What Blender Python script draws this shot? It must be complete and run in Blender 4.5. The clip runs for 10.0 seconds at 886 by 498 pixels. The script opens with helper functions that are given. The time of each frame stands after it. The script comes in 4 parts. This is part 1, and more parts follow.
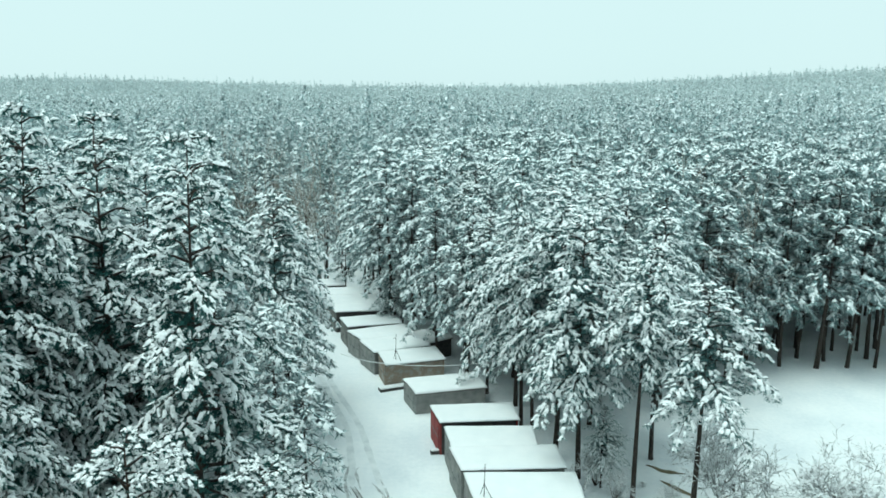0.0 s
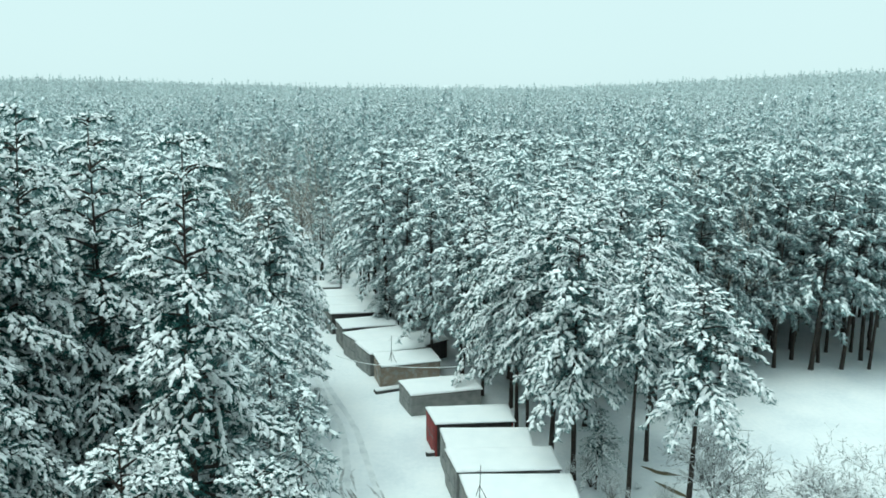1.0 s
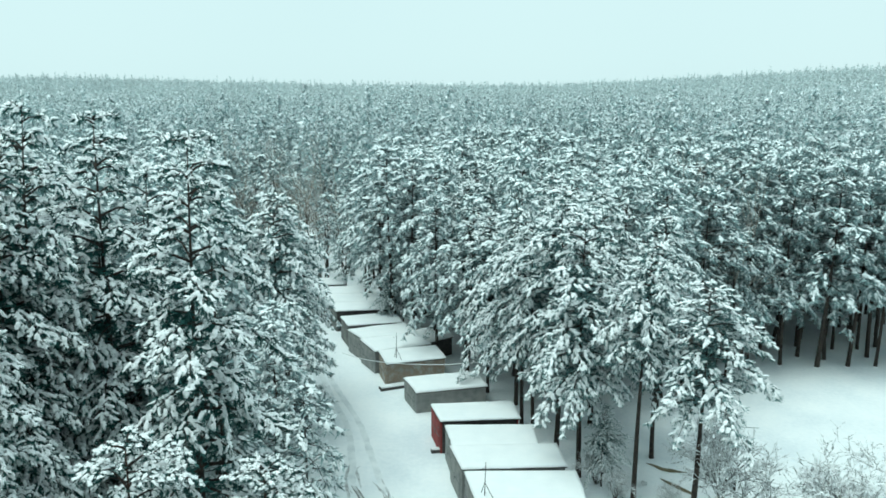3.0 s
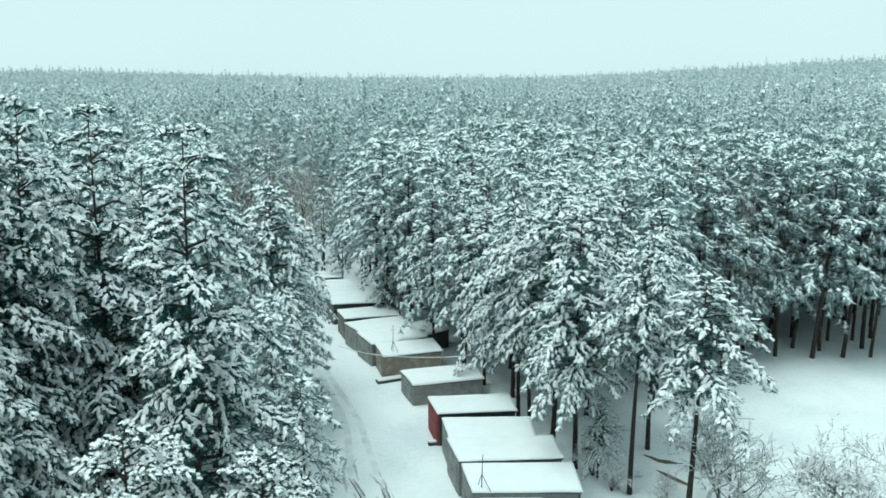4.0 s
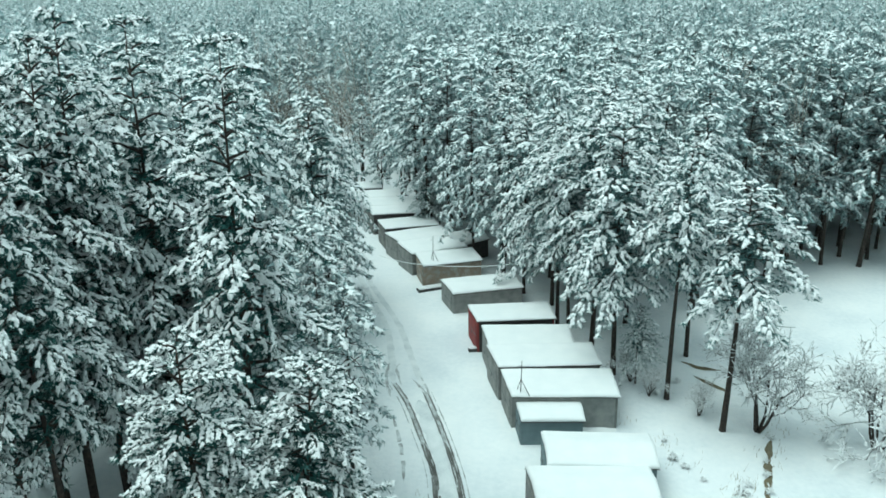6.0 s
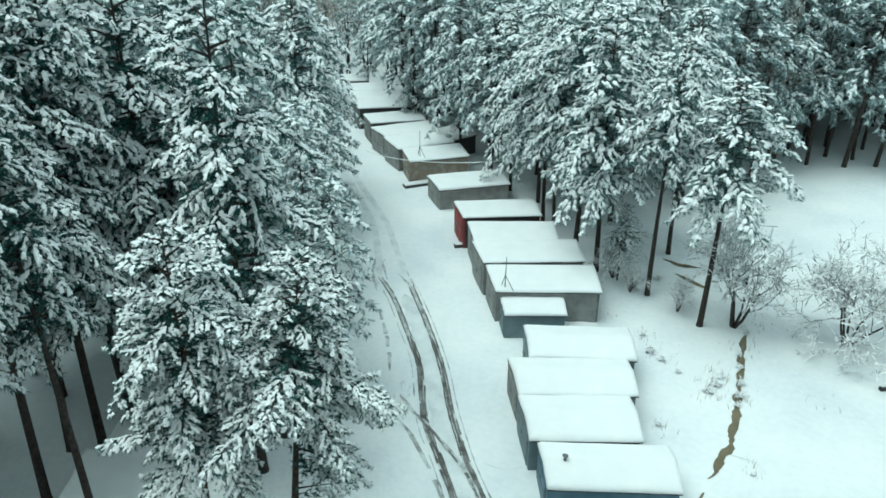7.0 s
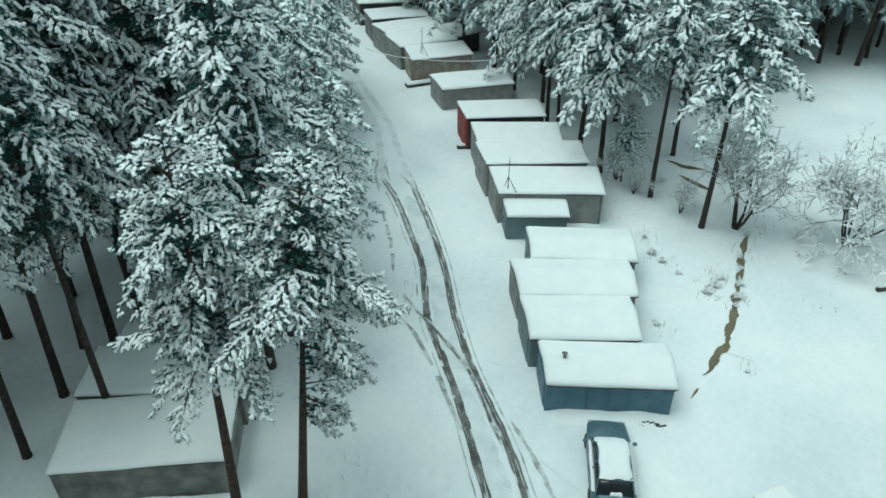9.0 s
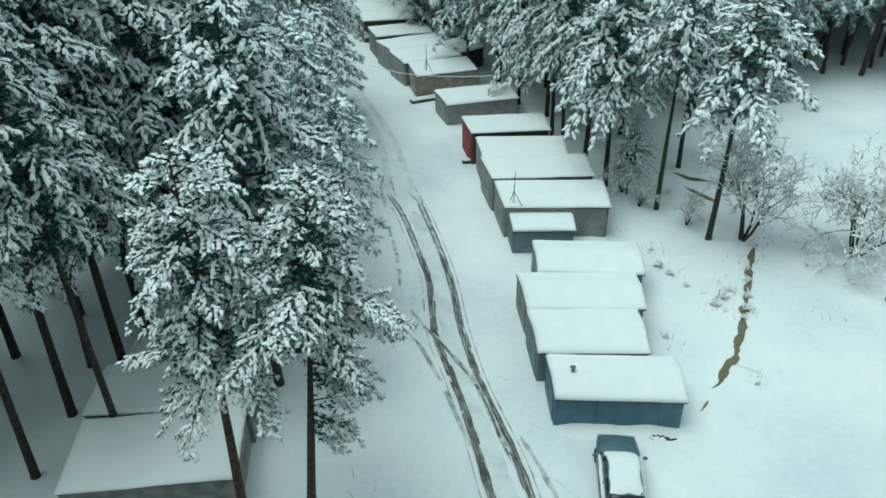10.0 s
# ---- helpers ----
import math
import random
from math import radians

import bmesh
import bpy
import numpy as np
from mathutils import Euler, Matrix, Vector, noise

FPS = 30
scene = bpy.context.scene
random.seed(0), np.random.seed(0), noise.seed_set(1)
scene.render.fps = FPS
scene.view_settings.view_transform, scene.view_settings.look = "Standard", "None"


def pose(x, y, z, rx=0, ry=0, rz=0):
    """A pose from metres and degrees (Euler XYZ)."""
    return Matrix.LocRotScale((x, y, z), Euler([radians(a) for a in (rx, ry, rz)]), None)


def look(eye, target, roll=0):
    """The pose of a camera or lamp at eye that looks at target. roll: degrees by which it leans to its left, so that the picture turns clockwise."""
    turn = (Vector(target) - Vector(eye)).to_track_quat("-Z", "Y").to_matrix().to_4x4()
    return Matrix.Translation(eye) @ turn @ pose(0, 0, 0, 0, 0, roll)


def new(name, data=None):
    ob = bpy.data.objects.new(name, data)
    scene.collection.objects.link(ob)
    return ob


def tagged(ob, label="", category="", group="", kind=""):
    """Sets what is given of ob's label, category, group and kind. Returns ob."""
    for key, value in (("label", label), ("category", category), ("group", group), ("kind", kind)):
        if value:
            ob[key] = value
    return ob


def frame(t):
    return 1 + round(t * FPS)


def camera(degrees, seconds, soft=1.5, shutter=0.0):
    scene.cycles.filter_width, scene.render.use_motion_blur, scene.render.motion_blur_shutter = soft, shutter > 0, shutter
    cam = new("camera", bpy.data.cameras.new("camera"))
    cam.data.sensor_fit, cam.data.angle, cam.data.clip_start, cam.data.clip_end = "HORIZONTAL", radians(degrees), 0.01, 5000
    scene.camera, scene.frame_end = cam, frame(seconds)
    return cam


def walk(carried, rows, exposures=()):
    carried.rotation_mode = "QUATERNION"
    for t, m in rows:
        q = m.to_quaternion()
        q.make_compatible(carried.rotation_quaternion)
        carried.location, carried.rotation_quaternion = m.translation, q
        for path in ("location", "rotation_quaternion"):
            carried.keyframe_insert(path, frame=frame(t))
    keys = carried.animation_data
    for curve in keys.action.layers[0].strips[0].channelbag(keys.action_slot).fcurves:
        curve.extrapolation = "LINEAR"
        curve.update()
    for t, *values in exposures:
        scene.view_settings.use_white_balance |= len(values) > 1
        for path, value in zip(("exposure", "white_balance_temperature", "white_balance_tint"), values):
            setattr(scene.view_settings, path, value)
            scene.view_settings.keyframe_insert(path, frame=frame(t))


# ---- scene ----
# ---- camera: held at a window high up, turned down from the skyline to the yard ----
cam = camera(60.97, 10.0, soft=1.65)
EYE = (0, 0, 27)
PATH = [(t, pose(*EYE, 90 + pitch, 0, yaw) @ pose(0, 0, 0, 0, 0, roll)) for t, yaw, pitch, roll in (
    (0.0, 0.00, -12.14, 0.17),
    (0.5, -0.31, -11.99, 0.37),
    (1.0, -0.35, -12.01, 0.24),
    (1.5, -0.32, -11.89, 0.17),
    (2.0, 0.03, -11.82, 0.06),
    (2.5, 0.13, -12.01, 0.13),
    (4.0, -0.25, -12.77, -0.02),
    (4.5, 1.50, -13.68, -0.25),
    (5.0, 2.80, -15.91, -1.82),
    (5.2, 2.48, -16.58, -1.41),
    (6.3, 3.07, -21.97, -1.32),
    (6.5, 2.64, -24.04, -1.12),
    (7.0, 1.94, -27.50, -0.28),
    (7.5, 2.19, -29.64, -0.49),
    (8.0, 1.52, -31.80, 0.20),
    (8.5, 2.22, -33.60, -0.54),
    (9.0, 2.24, -34.98, -0.40),
    (9.5, 2.72, -35.85, -0.70),
    (10.0, 2.81, -33.84, -1.40),
)]
EXPO = [(0.0, 0.12, 5750, -13), (4.0, 0.11, 5700, -13), (6.5, 0.04, 5700, -13), (8.0, -0.08, 5700, -13), (9.0, -0.22, 5700, -13), (10.0, -0.24, 5650, -13)]
walk(cam, PATH, EXPO)

# ---- overcast sky and a weak, wide sun behind the cloud ----
world = bpy.data.worlds.new("overcast_sky")
scene.world = world
world.use_nodes = True
wn, wl = world.node_tree.nodes, world.node_tree.links
wn.clear()
sky = wn.new("ShaderNodeTexSky")
sky.sky_type, sky.sun_disc = "NISHITA", False
sky.sun_elevation, sky.sun_rotation = radians(72), radians(-102)
hsv = wn.new("ShaderNodeHueSaturation")
hsv.inputs["Saturation"].default_value, hsv.inputs["Value"].default_value = 0.25, 0.06
cloud = wn.new("ShaderNodeTexNoise")
cloud.inputs["Scale"].default_value = 1.3
ramp = wn.new("ShaderNodeValToRGB")
ramp.color_ramp.elements[0].color = (0.78, 0.85, 0.87, 1)
ramp.color_ramp.elements[1].color = (0.88, 0.93, 0.94, 1)
blend = wn.new("ShaderNodeMixRGB")
blend.inputs[0].default_value = 0.85
back = wn.new("ShaderNodeBackground")
back.inputs["Strength"].default_value = 1.0
wout = wn.new("ShaderNodeOutputWorld")
wl.new(sky.outputs[0], hsv.inputs["Color"])
wl.new(cloud.outputs["Fac"], ramp.inputs[0])
wl.new(hsv.outputs[0], blend.inputs[1])
wl.new(ramp.outputs[0], blend.inputs[2])
wl.new(blend.outputs[0], back.inputs["Color"])
wl.new(back.outputs[0], wout.inputs["Surface"])
sun = new("sun", bpy.data.lights.new("sun", "SUN"))
sun.data.energy, sun.data.angle, sun.data.color = 1.75, radians(40), (1.0, 0.97, 0.93)
sun.matrix_world = look((-24, -5, 74), (0, 0, 0))


# ---- materials ----
def material(name, colours, scale=4.0, rough=0.8, bump=0.3, fine=40.0, metal=0.0, islands=0.0, detail=6, fine_mix=0.35,
             bump_dist=0.02, spec=0.3, per_object=0.0):
    """Noise at two scales between colours, with relief; islands: brightness spread from piece to piece."""
    m = bpy.data.materials.new(name)
    m.use_nodes = True
    n, l = m.node_tree.nodes, m.node_tree.links
    b = n["Principled BSDF"]
    co = n.new("ShaderNodeTexCoord")
    a = n.new("ShaderNodeTexNoise")
    a.inputs["Scale"].default_value, a.inputs["Detail"].default_value = scale, detail
    f = n.new("ShaderNodeTexNoise")
    f.inputs["Scale"].default_value, f.inputs["Detail"].default_value = fine, 4
    mix = n.new("ShaderNodeMath")
    mix.operation = "MULTIPLY_ADD"
    mix.inputs[1].default_value = fine_mix
    r = n.new("ShaderNodeValToRGB")
    els = r.color_ramp.elements
    while len(els) < len(colours):
        els.new(0.5)
    for i, c in enumerate(colours):
        els[i].position = 0.36 + 0.4 * i / max(1, len(colours) - 1) + 0.1
        els[i].color = (*c, 1)
    l.new(co.outputs["Object"], a.inputs["Vector"])
    l.new(co.outputs["Object"], f.inputs["Vector"])
    l.new(f.outputs["Fac"], mix.inputs[0])
    l.new(a.outputs["Fac"], mix.inputs[2])
    l.new(mix.outputs[0], r.inputs[0])
    colour = r.outputs[0]
    if islands or per_object:
        g = n.new("ShaderNodeNewGeometry") if islands else n.new("ShaderNodeObjectInfo")
        v = n.new("ShaderNodeMapRange")
        w = islands or per_object
        v.inputs["To Min"].default_value, v.inputs["To Max"].default_value = 1 - w, 1 + w
        l.new(g.outputs["Random Per Island" if islands else "Random"], v.inputs["Value"])
        h = n.new("ShaderNodeHueSaturation")
        l.new(v.outputs[0], h.inputs["Value"])
        l.new(colour, h.inputs["Color"])
        colour = h.outputs[0]
    l.new(colour, b.inputs["Base Color"])
    b.inputs["Roughness"].default_value, b.inputs["Metallic"].default_value = rough, metal
    b.inputs["Specular IOR Level"].default_value = spec
    if bump:
        u = n.new("ShaderNodeBump")
        u.inputs["Strength"].default_value, u.inputs["Distance"].default_value = bump, bump_dist
        l.new(mix.outputs[0], u.inputs["Height"])
        l.new(u.outputs[0], b.inputs["Normal"])
    return m


SNOW = material("snow_ground", [(0.73, 0.77, 0.80), (0.83, 0.855, 0.87), (0.90, 0.91, 0.91)], 0.16, 0.75, 0.9, 2.6, bump_dist=0.14)
ROOF_SNOW = material("snow_roof", [(0.84, 0.86, 0.87), (0.90, 0.91, 0.91)], 0.8, 0.75, 0.35, 9.0, bump_dist=0.03)
TREE_SNOW = material("snow_tree", [(0.86, 0.89, 0.90), (0.93, 0.94, 0.945)], 1.5, 0.8, 0.6, 14.0, islands=0.05, bump_dist=0.05)
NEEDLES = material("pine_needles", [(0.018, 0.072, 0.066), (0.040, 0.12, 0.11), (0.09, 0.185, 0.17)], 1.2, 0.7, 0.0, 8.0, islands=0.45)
# paler needles and duller snow by distance: aerial haze put into base colour
FAINT_HAZED = material("faint_hazed_needles", [(0.095, 0.195, 0.195), (0.155, 0.26, 0.258), (0.23, 0.33, 0.33)], 1.0, 0.75, 0.0, 8.0, islands=0.4)
FAR_NEEDLES = material("far_hazed_needles", [(0.24, 0.31, 0.31), (0.36, 0.42, 0.42)], 0.6, 0.8, 0.0, 4.0, islands=0.35)
HAZED = material("hazed_needles", [(0.22, 0.325, 0.33), (0.315, 0.405, 0.41), (0.40, 0.485, 0.49)], 0.8, 0.8, 0.0, 6.0, islands=0.35)
HAZED_SNOW = material("hazed_snow", [(0.70, 0.75, 0.755), (0.80, 0.84, 0.845)], 0.4, 0.85, 0.0, 3.0, islands=0.12)
FAINT_HAZED_SNOW = material("faint_hazed_snow", [(0.80, 0.85, 0.86), (0.88, 0.91, 0.915)], 1.0, 0.85, 0.4, 9.0, islands=0.10)
HILL_SNOW = material("hazed_hill_snow", [(0.53, 0.585, 0.585), (0.62, 0.67, 0.67)], 0.05, 0.9, 0.0, 1.0, islands=0.10)
HILL_NEEDLES = material("hazed_hill_needles", [(0.41, 0.475, 0.475), (0.52, 0.58, 0.58)], 0.05, 0.9, 0.0, 1.0, islands=0.25)
BARK = material("pine_bark", [(0.022, 0.02, 0.019), (0.045, 0.038, 0.034), (0.08, 0.06, 0.048)], 6.0, 0.9, 0.8, 30.0, bump_dist=0.03)
RED_BARK = material("pine_bark_orange", [(0.025, 0.02, 0.018), (0.055, 0.037, 0.028), (0.12, 0.065, 0.04)], 5.0, 0.85, 0.6, 30.0)
TWIG = material("grey_twigs", [(0.19, 0.195, 0.195), (0.42, 0.43, 0.43)], 3.0, 0.9, 0.0, 20.0, islands=0.3)
BIRCH = material("bare_wood_pale", [(0.22, 0.20, 0.18), (0.42, 0.38, 0.33)], 2.0, 0.85, 0.0, 12.0, islands=0.3)
BLUE = material("blue_painted_metal", [(0.075, 0.15, 0.205), (0.10, 0.185, 0.245), (0.135, 0.22, 0.27)], 1.4, 0.5, 0.15, 22.0, per_object=0.06)
GREYBLUE = material("grey_blue_metal", [(0.13, 0.18, 0.20), (0.19, 0.245, 0.26)], 1.6, 0.55, 0.2, 25.0, per_object=0.08)
GREY = material("grey_plaster", [(0.20, 0.21, 0.205), (0.27, 0.275, 0.265), (0.33, 0.33, 0.31)], 1.5, 0.9, 0.4, 26.0, per_object=0.06)
CONCRETE = material("stained_concrete", [(0.12, 0.125, 0.12), (0.20, 0.205, 0.195), (0.30, 0.295, 0.27)], 1.2, 0.9, 0.5, 18.0, per_object=0.08)
RUST = material("rusty_sheet", [(0.29, 0.30, 0.27), (0.33, 0.33, 0.295), (0.28, 0.20, 0.145), (0.40, 0.39, 0.35)], 1.1, 0.8, 0.4, 14.0, fine_mix=0.5)
REDPAINT = material("faded_red_paint", [(0.20, 0.035, 0.035), (0.30, 0.06, 0.055)], 1.5, 0.7, 0.2, 20.0)
WOOD_AND_SHADE = material("dark_wet_wood_and_shade", [(0.035, 0.035, 0.035), (0.09, 0.085, 0.08)], 3.0, 0.8, 0.4, 30.0)
STEEL = material("dull_steel", [(0.10, 0.11, 0.115), (0.20, 0.21, 0.21)], 8.0, 0.5, 0.1, 50.0, metal=0.7)
SLUSH = material("muddy_slush", [(0.20, 0.205, 0.20), (0.36, 0.37, 0.37), (0.55, 0.575, 0.58), (0.70, 0.73, 0.74)], 1.3, 0.5, 0.6, 7.0, fine_mix=0.4)
MUD = material("churned_mud", [(0.05, 0.05, 0.046), (0.095, 0.093, 0.086), (0.22, 0.22, 0.213)], 1.2, 0.5, 0.7, 10.0, fine_mix=0.5)
WATER = material("brown_ditch_water", [(0.13, 0.11, 0.07), (0.20, 0.17, 0.11)], 1.0, 0.25, 0.2, 8.0)
GRASS = material("dry_grass", [(0.22, 0.19, 0.13), (0.36, 0.31, 0.22)], 3.0, 0.9, 0.0, 20.0, islands=0.3)
CARPAINT = material("dark_blue_car_paint", [(0.09, 0.15, 0.185), (0.13, 0.20, 0.235)], 2.0, 0.3, 0.0, 20.0, metal=0.2)
GLASS = material("dark_car_glass", [(0.012, 0.016, 0.018), (0.02, 0.025, 0.028)], 2.0, 0.12, 0.0, 20.0, spec=0.6)
TYRE = material("tyre_rubber", [(0.015, 0.015, 0.016), (0.03, 0.03, 0.03)], 6.0, 0.85, 0.3, 40.0)
LAMP = material("clear_lamp_glass", [(0.45, 0.47, 0.48), (0.6, 0.62, 0.62)], 6.0, 0.15, 0.0, 40.0)
TAIL = material("red_lamp_glass", [(0.05, 0.008, 0.008), (0.09, 0.014, 0.014)], 6.0, 0.2, 0.0, 40.0)


# ---- mesh helpers ----
def mesh_of(name, verts, faces, mat, smooth=False):
    me = bpy.data.meshes.new(name)
    me.from_pydata([tuple(v) for v in verts], [], [tuple(f) for f in faces])
    me.materials.append(mat)
    if smooth:
        me.polygons.foreach_set("use_smooth", [True] * len(me.polygons))
    me.update()
    return me


def part(name, me, parent, label=""):
    ob = new(name, me)
    ob.parent = parent
    return tagged(ob, label) if label else ob


def thing(name, m, label, category, group="", kind=""):
    ob = new(name)
    ob.empty_display_size = 0.3
    ob.matrix_basis = m
    return tagged(ob, label, category, group, kind)


def from_bm(name, bm, mat, smooth=False):
    me = bpy.data.meshes.new(name)
    bmesh.ops.recalc_face_normals(bm, faces=bm.faces)
    bm.to_mesh(me)
    bm.free()
    me.materials.append(mat)
    if smooth:
        me.polygons.foreach_set("use_smooth", [True] * len(me.polygons))
    return me


def box(name, x0, x1, y0, y1, z0, z1, mat, bevel=0.0):
    bm = bmesh.new()
    bmesh.ops.create_cube(bm, size=1)
    for v in bm.verts:
        v.co = Vector((x0 + (v.co.x + 0.5) * (x1 - x0), y0 + (v.co.y + 0.5) * (y1 - y0), z0 + (v.co.z + 0.5) * (z1 - z0)))
    if bevel:
        bmesh.ops.bevel(bm, geom=bm.edges[:], offset=bevel, segments=2, affect="EDGES")
    return from_bm(name, bm, mat)


def prism(name, outline, x0, x1, mat):
    """A solid from x0 to x1 with the outline in (y, z)."""
    n = len(outline)
    verts = [(x0, y, z) for y, z in outline] + [(x1, y, z) for y, z in outline]
    faces = [tuple(range(n)), tuple(range(2 * n - 1, n - 1, -1))] + [(i, i + n, (i + 1) % n + n, (i + 1) % n) for i in range(n)]
    bm = bmesh.new()
    vs = [bm.verts.new(v) for v in verts]
    for f in faces:
        bm.faces.new([vs[i] for i in f])
    return from_bm(name, bm, mat)


def tube(points, radii, sides, verts, faces):
    """Adds a tapered tube along the points to the lists."""
    start, prev = len(verts), None
    pts = [np.array(p, float) for p in points]
    for i, p in enumerate(pts):
        d = pts[min(i + 1, len(pts) - 1)] - pts[max(i - 1, 0)]
        d /= np.linalg.norm(d) + 1e-9
        ref = np.array((1.0, 0, 0)) if abs(d[0]) < 0.8 else np.array((0, 1.0, 0))
        u = np.cross(d, ref)
        u /= np.linalg.norm(u)
        w = np.cross(d, u)
        for k in range(sides):
            a = 2 * math.pi * k / sides
            verts.append(p + radii[i] * (math.cos(a) * u + math.sin(a) * w))
        if i:
            o = start + (i - 1) * sides
            for k in range(sides):
                faces.append((o + k, o + (k + 1) % sides, o + sides + (k + 1) % sides, o + sides + k))
    faces.append(tuple(range(len(verts) - sides, len(verts))))


def height_of(x, y):
    """The lie of the land: nearly flat, with low hills far off."""
    d = math.hypot(x, y)
    z = 0.10 * noise.noise((x * 0.08, y * 0.08, 0)) if d < 400 else 0.0
    far = max(0.0, min(1.0, (d - 420) / 700))
    far = far * far * (3 - 2 * far)
    az = math.degrees(math.atan2(x, y)) if y > 0 else (40 if x > 0 else -40)
    hill = 8 + 9 * max(0, min(1, (-az - 8) / 16)) + 22 * max(0, min(1, (az - 8) / 20))
    return z * min(1, d / 30) + far * hill


# ---- ground: one sheet to the horizon, finer near the yard ----
def ground():
    xs = sorted(set([-4000, -2500, -1600, -1000, -700, -500, -380, -280, -200, -150, -110] + [-80 + 1.6 * i for i in range(101)]
                    + [110, 150, 200, 280, 380, 500, 700, 1000, 1600, 2500, 4000]))
    ys = sorted(set([-4000, -2000, -1000, -500, -200, -90, -40, -10] + [4 + 1.5 * i for i in range(80)]
                    + [150, 190, 240, 300, 380, 480, 600, 760, 960, 1200, 1600, 2200, 3000, 4000]))
    verts = [(x, y, height_of(x, y)) for y in ys for x in xs]
    w = len(xs)
    faces = [(j * w + i, j * w + i + 1, j * w + w + i + 1, j * w + w + i) for j in range(len(ys) - 1) for i in range(w - 1)]
    ob = new("ground", mesh_of("ground", verts, faces, SNOW, True))
    tagged(ob, "wide snow-covered ground of the yard and forest floor", "ground", kind="structure")


ground()


# the block of flats from whose window the view is taken: a plain wall behind the eye
tagged(new("wall_south", box("wall_south", -45, 45, -1.4, -1.0, -0.3, 30, GREY)), "plain grey wall of a tall block of flats", "wall", kind="structure")


# ---- garages ----
def roof_snow_mesh(L, profile, thick, over, seed):
    """A soft-edged blanket of snow lying on a roof whose section across is the profile of (y, z)."""
    ys = [p[0] for p in profile]
    zs = [p[1] for p in profile]
    w = ys[-1]
    us = [0, 0.02, 0.05, 0.12, 0.25, 0.4, 0.55, 0.7, 0.82, 0.9, 0.96, 0.985, 1]
    vs = [0, 0.03, 0.08, 0.18, 0.32, 0.45, 0.5, 0.55, 0.68, 0.82, 0.92, 0.97, 1]
    verts, faces = [], []
    for j, v in enumerate(vs):
        for i, u in enumerate(us):
            x, y = -0.03 + u * (L + over + 0.03), -over + v * (w + 2 * over)
            e = min(u * (L + 2 * over), (1 - u) * (L + 2 * over), v * (w + 2 * over), (1 - v) * (w + 2 * over))
            t = min(1.0, e / (thick * 1.3))
            round_off = math.sqrt(max(0.0, 1 - (1 - t) ** 2))
            wob = noise.noise((x * 0.7 + seed, y * 0.7, seed * 3.1))
            z = float(np.interp(y, ys, zs)) + 0.05 + thick * (0.35 + 0.65 * round_off) * (1 + 0.22 * wob)
            if e < 0.01:
                x += 0.05 * noise.noise((x * 2 + seed, y * 2, 5))
                y += 0.05 * noise.noise((x * 2 + seed, y * 2, 9))
            verts.append((x, y, z))
    nu, nv = len(us), len(vs)
    faces += [(j * nu + i, j * nu + i + 1, j * nu + nu + i + 1, j * nu + nu + i) for j in range(nv - 1) for i in range(nu - 1)]
    ring = [i for i in range(nu)] + [j * nu + nu - 1 for j in range(1, nv)] + [(nv - 1) * nu + i for i in range(nu - 2, -1, -1)] \
        + [j * nu for j in range(nv - 2, 0, -1)]
    base = len(verts)
    for k in ring:
        x, y, _ = verts[k]
        verts.append((x, y, float(np.interp(y, ys, zs)) + 0.042))
    m = len(ring)
    faces += [(ring[k], base + k, base + (k + 1) % m, ring[(k + 1) % m]) for k in range(m)]
    faces.append(tuple(base + k for k in range(m - 1, -1, -1)))
    return mesh_of("roof_snow", verts, faces, ROOF_SNOW, True)


